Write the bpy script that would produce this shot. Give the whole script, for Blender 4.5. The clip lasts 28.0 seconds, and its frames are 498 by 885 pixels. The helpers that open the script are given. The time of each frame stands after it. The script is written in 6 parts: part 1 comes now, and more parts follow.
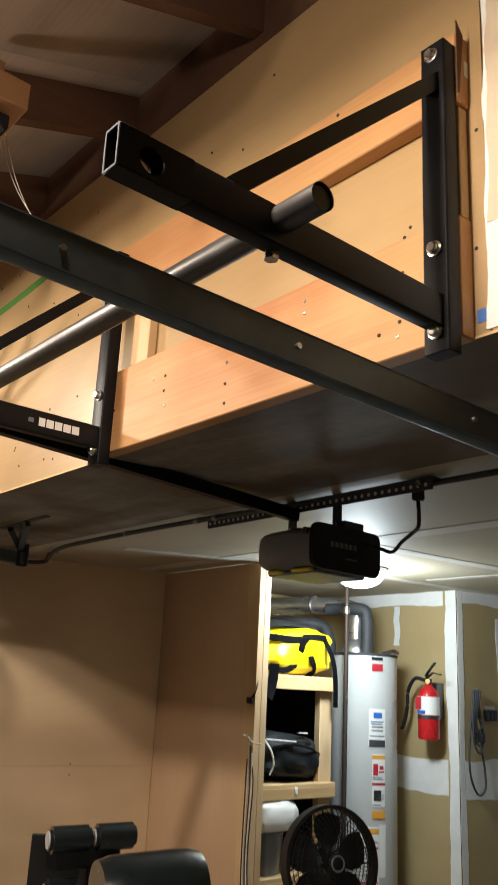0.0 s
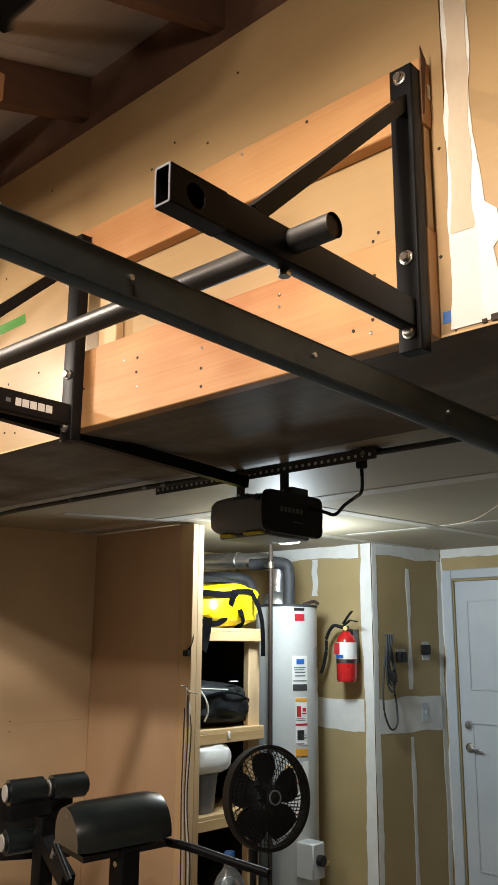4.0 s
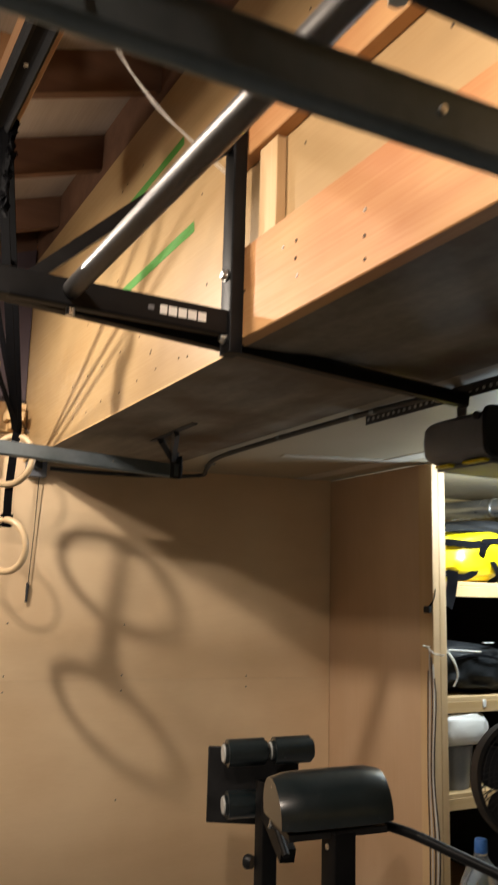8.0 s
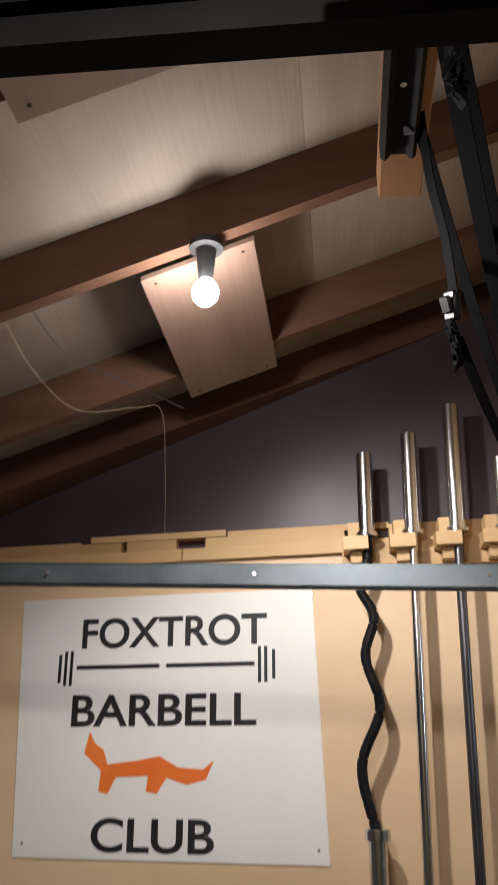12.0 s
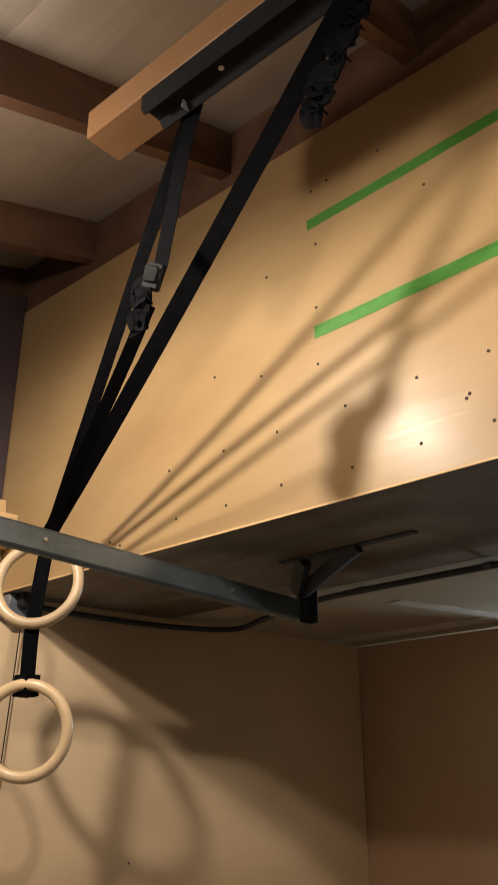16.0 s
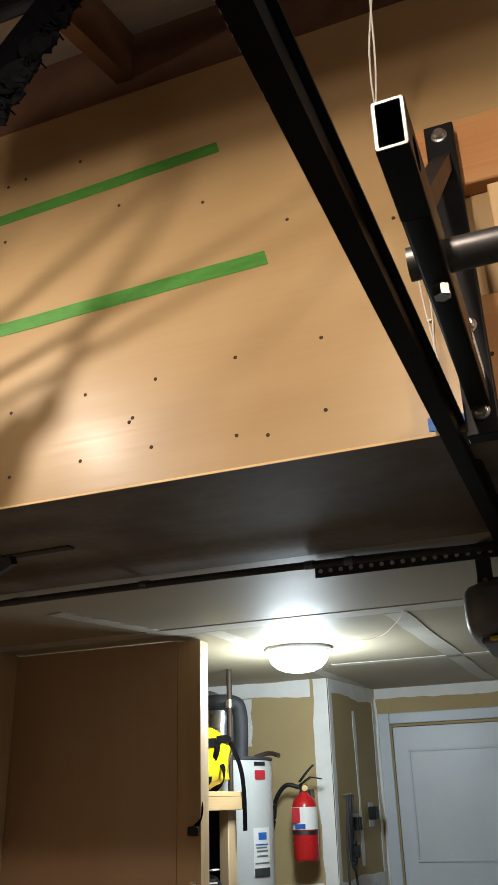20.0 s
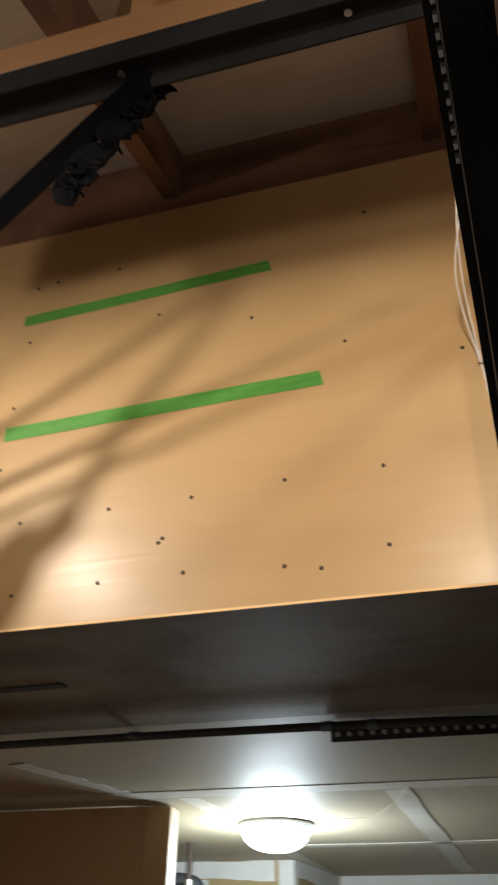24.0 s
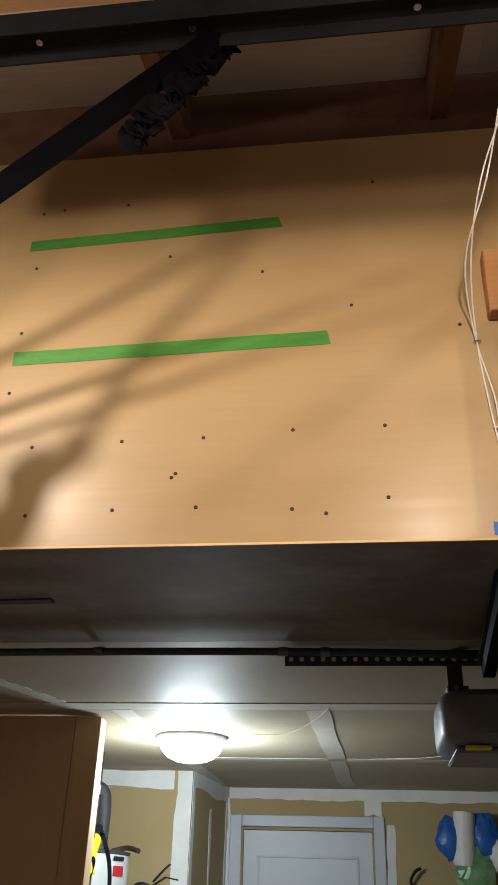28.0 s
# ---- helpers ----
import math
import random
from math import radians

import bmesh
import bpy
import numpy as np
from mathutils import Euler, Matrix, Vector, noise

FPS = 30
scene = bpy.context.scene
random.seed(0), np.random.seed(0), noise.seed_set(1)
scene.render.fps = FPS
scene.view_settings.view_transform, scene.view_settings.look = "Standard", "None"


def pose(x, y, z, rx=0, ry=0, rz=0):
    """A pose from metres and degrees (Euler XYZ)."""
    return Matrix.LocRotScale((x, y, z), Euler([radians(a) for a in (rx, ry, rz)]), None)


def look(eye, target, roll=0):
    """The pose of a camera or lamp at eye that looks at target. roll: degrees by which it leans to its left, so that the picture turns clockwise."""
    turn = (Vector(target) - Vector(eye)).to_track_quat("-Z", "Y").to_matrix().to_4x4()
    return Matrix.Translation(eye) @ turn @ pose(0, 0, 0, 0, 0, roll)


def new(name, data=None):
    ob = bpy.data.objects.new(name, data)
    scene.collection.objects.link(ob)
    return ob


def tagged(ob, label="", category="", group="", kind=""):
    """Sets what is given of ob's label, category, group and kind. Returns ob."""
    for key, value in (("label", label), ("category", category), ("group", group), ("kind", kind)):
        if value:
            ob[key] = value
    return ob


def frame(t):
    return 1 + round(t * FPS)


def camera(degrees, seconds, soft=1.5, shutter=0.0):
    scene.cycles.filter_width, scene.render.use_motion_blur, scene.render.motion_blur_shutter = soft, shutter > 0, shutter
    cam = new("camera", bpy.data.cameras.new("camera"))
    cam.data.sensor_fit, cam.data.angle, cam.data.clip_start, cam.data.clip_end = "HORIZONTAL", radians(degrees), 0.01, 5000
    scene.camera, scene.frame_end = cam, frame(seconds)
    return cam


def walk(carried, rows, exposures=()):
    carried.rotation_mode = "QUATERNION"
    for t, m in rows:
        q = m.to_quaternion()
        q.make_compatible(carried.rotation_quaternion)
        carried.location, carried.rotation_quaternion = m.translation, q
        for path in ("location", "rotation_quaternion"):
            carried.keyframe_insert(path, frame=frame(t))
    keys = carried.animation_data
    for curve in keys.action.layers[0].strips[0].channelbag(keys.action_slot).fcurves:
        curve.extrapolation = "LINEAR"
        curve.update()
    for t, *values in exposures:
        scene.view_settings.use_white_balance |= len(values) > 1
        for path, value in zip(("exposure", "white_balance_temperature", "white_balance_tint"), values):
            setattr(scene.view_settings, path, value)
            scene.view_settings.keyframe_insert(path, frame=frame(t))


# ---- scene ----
cam = camera(33.2, 28.0, 1.5, 0.5)
PATH = [
    (0, (0.675, 0.705, 1.634), (-0.797, 1.935, 2.203), 2.9),
    (0.5, (0.765, 0.622, 1.621), (-0.699, 1.891, 2.12), 1.6),
    (1, (0.78, 0.527, 1.64), (-0.625, 1.863, 2.131), 0.5),
    (1.5, (0.749, 0.467, 1.651), (-0.615, 1.835, 2.171), 0.4),
    (2, (0.727, 0.439, 1.657), (-0.62, 1.814, 2.199), 0.8),
    (2.5, (0.723, 0.428, 1.652), (-0.614, 1.813, 2.194), 1.1),
    (3, (0.699, 0.446, 1.644), (-0.629, 1.853, 2.15), 0.9),
    (3.5, (0.685, 0.45, 1.641), (-0.628, 1.884, 2.111), 0.5),
    (5.5, (0.676, 0.43, 1.665), (-0.709, 1.782, 2.17), -0.1),
    (6, (0.699, 0.435, 1.678), (-0.765, 1.665, 2.265), -1.7),
    (6.5, (0.692, 0.435, 1.679), (-0.79, 1.633, 2.283), -2.3),
    (7, (0.657, 0.504, 1.668), (-0.833, 1.71, 2.238), -3.4),
    (7.5, (0.574, 0.75, 1.649), (-1.051, 1.797, 2.161), -2.2),
    (8, (0.47, 0.918, 1.629), (-1.262, 1.849, 1.99), 1.5),
    (8.5, (0.288, 0.965, 1.62), (-1.497, 1.825, 1.893), 0.6),
    (9, (0.149, 1.039, 1.626), (-1.736, 1.651, 1.897), -1.0),
    (9.5, (0.045, 1.17, 1.626), (-1.908, 1.479, 1.924), -1.8),
    (10, (-0.044, 1.321, 1.652), (-2.004, 1.503, 2.006), -0.6),
    (10.5, (-0.215, 1.4, 1.639), (-2.157, 1.633, 2.057), 1.7),
    (11, (-0.461, 1.32, 1.734), (-2.364, 1.605, 2.276), 0.0),
    (11.5, (-0.669, 1.214, 1.737), (-2.573, 1.108, 2.34), 1.4),
    (12, (-0.852, 1.147, 1.794), (-2.712, 0.938, 2.499), 0.0),
    (12.3, (-0.951, 1.08, 1.876), (-2.761, 1.024, 2.724), -2.7),
    (12.5, (-1.039, 0.92, 1.934), (-2.8, 1.146, 2.855), -5.7),
    (13, (-1.052, 0.909, 1.721), (-2.442, 1.408, 3.07), -7.3),
    (13.3, (-1.115, 0.872, 1.74), (-2.404, 1.635, 3.066), -6.6),
    (13.5, (-1.14, 0.80, 1.738), (-2.37, 1.70, 3.03), -6.2),
    (15.5, (-1.181, 0.476, 1.663), (-2.337, 1.829, 2.574), -0.6),
    (16, (-1.213, 0.48, 1.648), (-2.437, 1.85, 2.44), 0.0),
    (16.5, (-1.193, 0.485, 1.642), (-2.41, 1.882, 2.394), -0.6),
    (17, (-1.168, 0.49, 1.641), (-2.3, 1.959, 2.389), -1.4),
    (17.5, (-1.153, 0.486, 1.646), (-2.198, 2.009, 2.414), -1.4),
    (18, (-1.155, 0.487, 1.651), (-2.157, 2.027, 2.441), -1.3),
    (18.5, (-1.156, 0.498, 1.647), (-2.119, 2.059, 2.445), -1.2),
    (19, (-1.15, 0.512, 1.647), (-2.007, 2.132, 2.448), -1.4),
    (19.5, (-1.122, 0.539, 1.674), (-1.809, 2.238, 2.474), -2.1),
    (20, (-1.126, 0.526, 1.669), (-1.767, 2.246, 2.464), -1.7),
    (20.5, (-1.139, 0.517, 1.662), (-1.801, 2.233, 2.447), -1.4),
    (21, (-1.146, 0.511, 1.664), (-1.851, 2.204, 2.461), -1.4),
    (21.5, (-1.133, 0.452, 1.708), (-1.848, 1.992, 2.765), -2.9),
    (23.5, (-1.29, 0.562, 1.699), (-2.029, 2.036, 2.832), 0.7),
    (24, (-1.334, 0.631, 1.702), (-1.817, 2.22, 2.816), 1.3),
    (24.5, (-1.412, 0.615, 1.702), (-1.803, 2.26, 2.771), 0.7),
    (25, (-1.479, 0.574, 1.7), (-1.879, 2.25, 2.716), 1.9),
    (25.5, (-1.505, 0.533, 1.697), (-1.891, 2.227, 2.687), 2.3),
    (26, (-1.501, 0.499, 1.698), (-1.845, 2.193, 2.704), 1.5),
    (26.5, (-1.5, 0.484, 1.696), (-1.813, 2.172, 2.72), 1.3),
    (27, (-1.511, 0.469, 1.689), (-1.811, 2.158, 2.717), 1.9),
    (27.5, (-1.52, 0.469, 1.66), (-1.784, 2.184, 2.655), 1.8),
    (28, (-1.526, 0.475, 1.664), (-1.764, 2.204, 2.64), 1.9),
]
EXPOSURE = [(0, 0.06, 6500, 10), (3.5, 0.03, 6500, 10), (6, -0.05, 6500, 10), (7, -0.1, 6500, 10), (8.5, 0.2, 6500, 10), (10, -0.18, 6500, 10), (11, 0.05, 6400, 10), (12, -0.52, 5700, 10), (13.2, 0.1, 5500, 10),
            (16, -0.34, 6500, 10), (18, -0.4, 6500, 10), (20, -0.5, 6500, 10), (21.5, -0.42, 6500, 10), (24, -0.44, 6500, 10), (26, -0.5, 6500, 10), (28, -0.46, 6500, 10)]
walk(cam, [(t, look(eye, target, roll)) for t, eye, target, roll in PATH], EXPOSURE)

# ---- exposure, world, lamps ----
def area_world():
    w = bpy.data.worlds.new("night")
    w.use_nodes = True
    b = w.node_tree.nodes["Background"]
    b.inputs["Color"].default_value = (0.02, 0.025, 0.04, 1)
    b.inputs["Strength"].default_value = 0.02
    scene.world = w


area_world()


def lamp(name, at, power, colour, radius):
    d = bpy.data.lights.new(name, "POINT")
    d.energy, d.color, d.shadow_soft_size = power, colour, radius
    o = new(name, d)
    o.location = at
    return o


BULB = Vector((-2.495, 0.862, 2.788))
# The middle and far bulbs are unseen, set from the light they throw.
BULB2 = Vector((-1.30, 0.80, 2.665))
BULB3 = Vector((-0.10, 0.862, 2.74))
DOME = Vector((-2.18, 3.86, 2.175))
AXIS = Vector((0, 0.33, -0.944))    # square to the sloping roof


def flood(name, at, power, colour, radius, blend):
    """A lamp that throws its light into the half space below the roof."""
    d = bpy.data.lights.new(name, "SPOT")
    d.energy, d.color, d.shadow_soft_size, d.spot_size, d.spot_blend = power, colour, radius, radians(180), blend
    o = new(name, d)
    o.matrix_world = look(at, at + AXIS)
    return o


WARM = (1.0, 0.875, 0.745)
WARM2 = (1.0, 0.845, 0.70)
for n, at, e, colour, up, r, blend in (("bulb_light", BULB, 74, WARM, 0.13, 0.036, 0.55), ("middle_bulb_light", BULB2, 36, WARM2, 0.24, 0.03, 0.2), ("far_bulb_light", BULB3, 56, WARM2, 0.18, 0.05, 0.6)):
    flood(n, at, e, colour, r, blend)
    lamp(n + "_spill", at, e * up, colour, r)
lamp("dome_light", DOME + Vector((0, 0, -0.075)), 46, (0.79, 0.92, 1.0), 0.10)

# ---- materials ----

def nodes_of(name):
    m = bpy.data.materials.new(name)
    m.use_nodes = True
    nt = m.node_tree
    return m, nt, nt.nodes["Principled BSDF"]


def rgb(c):
    return (c[0], c[1], c[2], 1)


def surface(name, c1, c2, rough=0.6, metal=0.0, scale=(6, 6, 6), detail=6, bump=0.1, fine=60, speck=None, coat=0.0, spec=0.5, rvar=0.1):
    """Two colours mixed by stretched noise, a fine second grain, bump and roughness variation."""
    m, nt, p = nodes_of(name)
    N, L = nt.nodes, nt.links
    geo = N.new("ShaderNodeTexCoord")
    mp = N.new("ShaderNodeMapping")
    mp.inputs["Scale"].default_value = scale
    L.new(geo.outputs["Object"], mp.inputs["Vector"])
    n1 = N.new("ShaderNodeTexNoise")
    n1.inputs["Scale"].default_value, n1.inputs["Detail"].default_value = 1.0, detail
    L.new(mp.outputs["Vector"], n1.inputs["Vector"])
    n2 = N.new("ShaderNodeTexNoise")
    n2.inputs["Scale"].default_value, n2.inputs["Detail"].default_value = fine, 3
    L.new(geo.outputs["Object"], n2.inputs["Vector"])
    info = N.new("ShaderNodeObjectInfo")
    add = N.new("ShaderNodeMath")
    add.operation = "MULTIPLY_ADD"
    add.inputs[1].default_value = 0.25
    L.new(n2.outputs["Fac"], add.inputs[0])
    L.new(n1.outputs["Fac"], add.inputs[2])
    ramp = N.new("ShaderNodeMapRange")
    ramp.inputs["From Min"].default_value, ramp.inputs["From Max"].default_value = 0.42, 0.82
    L.new(add.outputs[0], ramp.inputs["Value"])
    mix = N.new("ShaderNodeMix")
    mix.data_type = "RGBA"
    mix.inputs["A"].default_value, mix.inputs["B"].default_value = rgb(c1), rgb(c2)
    L.new(ramp.outputs["Result"], mix.inputs["Factor"])
    hue = N.new("ShaderNodeHueSaturation")
    hv = N.new("ShaderNodeMapRange")
    hv.inputs["To Min"].default_value, hv.inputs["To Max"].default_value = 0.93, 1.07
    L.new(info.outputs["Random"], hv.inputs["Value"])
    L.new(hv.outputs["Result"], hue.inputs["Value"])
    L.new(mix.outputs["Result"], hue.inputs["Color"])
    last = hue.outputs["Color"]
    if speck:
        v = N.new("ShaderNodeTexNoise")
        v.inputs["Scale"].default_value, v.inputs["Detail"].default_value = speck[1], 4
        L.new(geo.outputs["Object"], v.inputs["Vector"])
        r2 = N.new("ShaderNodeMapRange")
        r2.inputs["From Min"].default_value, r2.inputs["From Max"].default_value = speck[2], speck[2] + 0.12
        L.new(v.outputs["Fac"], r2.inputs["Value"])
        mx = N.new("ShaderNodeMix")
        mx.data_type = "RGBA"
        mx.inputs["B"].default_value = rgb(speck[0])
        L.new(last, mx.inputs["A"])
        sc = N.new("ShaderNodeMath")
        sc.operation = "MULTIPLY"
        sc.inputs[1].default_value = speck[3]
        L.new(r2.outputs["Result"], sc.inputs[0])
        L.new(sc.outputs[0], mx.inputs["Factor"])
        last = mx.outputs["Result"]
    L.new(last, p.inputs["Base Color"])
    rr = N.new("ShaderNodeMapRange")
    rr.inputs["To Min"].default_value, rr.inputs["To Max"].default_value = max(0.02, rough - rvar), min(1, rough + rvar)
    L.new(n1.outputs["Fac"], rr.inputs["Value"])
    L.new(rr.outputs["Result"], p.inputs["Roughness"])
    p.inputs["Metallic"].default_value = metal
    p.inputs["Specular IOR Level"].default_value = spec
    p.inputs["Coat Weight"].default_value = coat
    p.inputs["Coat Roughness"].default_value = 0.3
    if bump:
        bp = N.new("ShaderNodeBump")
        bp.inputs["Strength"].default_value, bp.inputs["Distance"].default_value = bump, 0.004
        L.new(add.outputs[0], bp.inputs["Height"])
        L.new(bp.outputs["Normal"], p.inputs["Normal"])
    return m


def timber(name, c1, c2, along="x", knots=0.35, rough=0.6, ring=9.0, grain=0.5, coat=0.0, blotch=0.5, spec=0.5, spread=0.28):
    """Sawn or peeled wood: long grain lines, growth bands and darker knots."""
    m, nt, p = nodes_of(name)
    N, L = nt.nodes, nt.links
    geo = N.new("ShaderNodeTexCoord")
    k = {"x": 0, "y": 1, "z": 2}[along]
    info = N.new("ShaderNodeObjectInfo")
    off = N.new("ShaderNodeVectorMath")
    off.operation = "MULTIPLY_ADD"
    L.new(info.outputs["Random"], off.inputs[0])
    off.inputs[1].default_value = (7.3, 3.1, 5.7)
    L.new(geo.outputs["Object"], off.inputs[2])

    def mapped(long, cross):
        mp = N.new("ShaderNodeMapping")
        s = [cross] * 3
        s[k] = long
        mp.inputs["Scale"].default_value = s
        L.new(off.outputs[0], mp.inputs["Vector"])
        return mp.outputs["Vector"]

    band = N.new("ShaderNodeTexNoise")
    band.inputs["Scale"].default_value, band.inputs["Detail"].default_value, band.inputs["Distortion"].default_value = 1.0, 4, 0.8
    L.new(mapped(0.7, ring), band.inputs["Vector"])
    line = N.new("ShaderNodeTexNoise")
    line.inputs["Scale"].default_value, line.inputs["Detail"].default_value = 1.0, 6
    L.new(mapped(4.0, 160.0), line.inputs["Vector"])
    blot = N.new("ShaderNodeTexNoise")
    blot.inputs["Scale"].default_value, blot.inputs["Detail"].default_value = 2.2, 3
    L.new(off.outputs[0], blot.inputs["Vector"])
    s1 = N.new("ShaderNodeMath")
    s1.operation = "MULTIPLY_ADD"
    s1.inputs[1].default_value = grain * 0.6
    L.new(line.outputs["Fac"], s1.inputs[0])
    L.new(band.outputs["Fac"], s1.inputs[2])
    s2 = N.new("ShaderNodeMath")
    s2.operation = "MULTIPLY_ADD"
    s2.inputs[1].default_value = blotch
    L.new(blot.outputs["Fac"], s2.inputs[0])
    L.new(s1.outputs[0], s2.inputs[2])
    r = N.new("ShaderNodeMapRange")
    mid = 0.5 + blotch * 0.5 + grain * 0.3
    r.inputs["From Min"].default_value, r.inputs["From Max"].default_value = mid - spread, mid + spread
    L.new(s2.outputs[0], r.inputs["Value"])
    mix = N.new("ShaderNodeMix")
    mix.data_type = "RGBA"
    mix.inputs["A"].default_value, mix.inputs["B"].default_value = rgb(c1), rgb(c2)
    L.new(r.outputs["Result"], mix.inputs["Factor"])
    hv = N.new("ShaderNodeMapRange")
    hv.inputs["To Min"].default_value, hv.inputs["To Max"].default_value = 0.9, 1.1
    L.new(info.outputs["Random"], hv.inputs["Value"])
    hue = N.new("ShaderNodeHueSaturation")
    L.new(hv.outputs["Result"], hue.inputs["Value"])
    L.new(mix.outputs["Result"], hue.inputs["Color"])
    last = hue.outputs["Color"]
    if knots:
        vo = N.new("ShaderNodeTexVoronoi")
        vo.inputs["Scale"].default_value = 1.0
        L.new(mapped(2.2, 5.0), vo.inputs["Vector"])
        kr = N.new("ShaderNodeMapRange")
        kr.inputs["From Min"].default_value, kr.inputs["From Max"].default_value = 0.21, 0.03
        L.new(vo.outputs["Distance"], kr.inputs["Value"])
        ks = N.new("ShaderNodeMath")
        ks.operation = "MULTIPLY"
        ks.inputs[1].default_value = knots
        L.new(kr.outputs["Result"], ks.inputs[0])
        kx = N.new("ShaderNodeMix")
        kx.data_type = "RGBA"
        kx.inputs["B"].default_value = rgb([c * 0.45 for c in c2])
        L.new(last, kx.inputs["A"])
        L.new(ks.outputs[0], kx.inputs["Factor"])
        last = kx.outputs["Result"]
    L.new(last, p.inputs["Base Color"])
    rr = N.new("ShaderNodeMapRange")
    rr.inputs["To Min"].default_value, rr.inputs["To Max"].default_value = rough - 0.1, rough + 0.12
    L.new(line.outputs["Fac"], rr.inputs["Value"])
    L.new(rr.outputs["Result"], p.inputs["Roughness"])
    p.inputs["Coat Weight"].default_value = coat
    p.inputs["Coat Roughness"].default_value = 0.24
    p.inputs["Specular IOR Level"].default_value = spec
    bp = N.new("ShaderNodeBump")
    bp.inputs["Strength"].default_value, bp.inputs["Distance"].default_value = 0.12, 0.003
    L.new(s1.outputs[0], bp.inputs["Height"])
    L.new(bp.outputs["Normal"], p.inputs["Normal"])
    return m


def glow(name, c, strength):
    m, nt, p = nodes_of(name)
    p.inputs["Base Color"].default_value = rgb(c)
    p.inputs["Emission Color"].default_value = rgb(c)
    p.inputs["Emission Strength"].default_value = strength
    return m


PLY = timber("plywood_header", (0.45, 0.308, 0.152), (0.36, 0.228, 0.103), "x", 0.18, 0.42, 3.0, 0.3, 0.10, 0.9, 0.35, 0.24)
PLYW = timber("plywood_wall", (0.76, 0.57, 0.36), (0.67, 0.48, 0.29), "y", 0.0, 0.48, 2.5, 0.3, 0.04, 0.9, 0.4, 0.2)
PLYP = timber("plywood_partition", (0.66, 0.465, 0.30), (0.57, 0.38, 0.23), "z", 0.0, 0.5, 2.5, 0.35, 0.03, 0.9, 0.4, 0.2)
PINE = timber("pine_board", (0.52, 0.285, 0.118), (0.38, 0.155, 0.052), "x", 0.85, 0.55, 7.0, 0.4, 0.0, 1.0, 0.4, 0.2)
PINEV = timber("pine_stud", (0.66, 0.48, 0.28), (0.56, 0.37, 0.19), "z", 0.4, 0.55, 8.0, 0.5, 0.0, 0.6, 0.4, 0.2)
PINEY = timber("pine_ledge", (0.66, 0.46, 0.24), (0.56, 0.36, 0.16), "y", 0.3, 0.55, 8.0, 0.5, 0.0, 0.6, 0.4, 0.2)
RAFT = timber("old_rafter", (0.14, 0.072, 0.043), (0.09, 0.045, 0.028), "y", 0.3, 0.7, 7.0, 0.5, 0.0, 0.7, 0.3, 0.2)
DECK = timber("roof_sheathing", (0.37, 0.31, 0.26), (0.27, 0.222, 0.185), "x", 0.1, 0.75, 4.0, 0.6, 0.0, 0.9, 0.3, 0.2)
BOARDX = timber("mount_board", (0.33, 0.178, 0.08), (0.24, 0.12, 0.052), "x", 0.3, 0.6, 8.0, 0.5)
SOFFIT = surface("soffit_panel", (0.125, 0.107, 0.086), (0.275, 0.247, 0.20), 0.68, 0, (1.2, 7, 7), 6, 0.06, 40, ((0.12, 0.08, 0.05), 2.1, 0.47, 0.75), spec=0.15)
CEILM = surface("drywall_ceiling", (0.36, 0.31, 0.215), (0.44, 0.385, 0.28), 0.6, 0, (1.5, 1.5, 1.5), 4, 0.06, 90, spec=0.4)
DRYW = surface("drywall_paper", (0.42, 0.31, 0.14), (0.50, 0.38, 0.19), 0.75, 0, (2, 2, 2), 4, 0.05, 120)
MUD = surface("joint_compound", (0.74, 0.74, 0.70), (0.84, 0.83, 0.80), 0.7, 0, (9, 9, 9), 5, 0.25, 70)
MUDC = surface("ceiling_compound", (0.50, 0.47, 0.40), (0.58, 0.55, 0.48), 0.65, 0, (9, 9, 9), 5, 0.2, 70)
PURPLE = surface("plum_panel", (0.052, 0.037, 0.045), (0.068, 0.048, 0.058), 0.42, 0, (1, 3, 3), 3, 0.02, 200)
CHANNELM = surface("dull_black_channel", (0.012, 0.012, 0.013), (0.02, 0.02, 0.021), 0.8, 0.0, (12, 12, 12), 4, 0.05, 300, spec=0.05)
BLACK = surface("black_powder_coat", (0.006, 0.006, 0.0065), (0.012, 0.012, 0.013), 0.44, 0.0, (12, 12, 12), 4, 0.03, 420, spec=0.13)
BARM = surface("bare_dark_pipe", (0.08, 0.078, 0.078), (0.13, 0.125, 0.12), 0.42, 0.85, (8, 30, 30), 5, 0.1, 150)
GALV = surface("galvanised_steel", (0.115, 0.145, 0.16), (0.19, 0.22, 0.24), 0.38, 0.8, (10, 6, 10), 5, 0.06, 60)
ZINC = surface("zinc_hardware", (0.55, 0.55, 0.54), (0.72, 0.72, 0.70), 0.28, 1.0, (20, 20, 20), 3, 0.05, 100)
CHROME = surface("chrome_sleeve", (0.62, 0.62, 0.62), (0.75, 0.75, 0.75), 0.22, 1.0, (20, 20, 4), 3, 0.02, 90, rvar=0.06)
STEELD = surface("dark_steel_shaft", (0.10, 0.10, 0.11), (0.16, 0.16, 0.17), 0.35, 0.9, (30, 30, 6), 3, 0.05, 200)
SLEEVED = surface("dark_zinc_sleeve", (0.07, 0.10, 0.115), (0.12, 0.15, 0.165), 0.33, 0.85, (30, 30, 6), 3, 0.05, 200)
WHITEP = surface("white_paint", (0.58, 0.63, 0.69), (0.64, 0.68, 0.73), 0.4, 0, (4, 4, 4), 3, 0.03, 60)
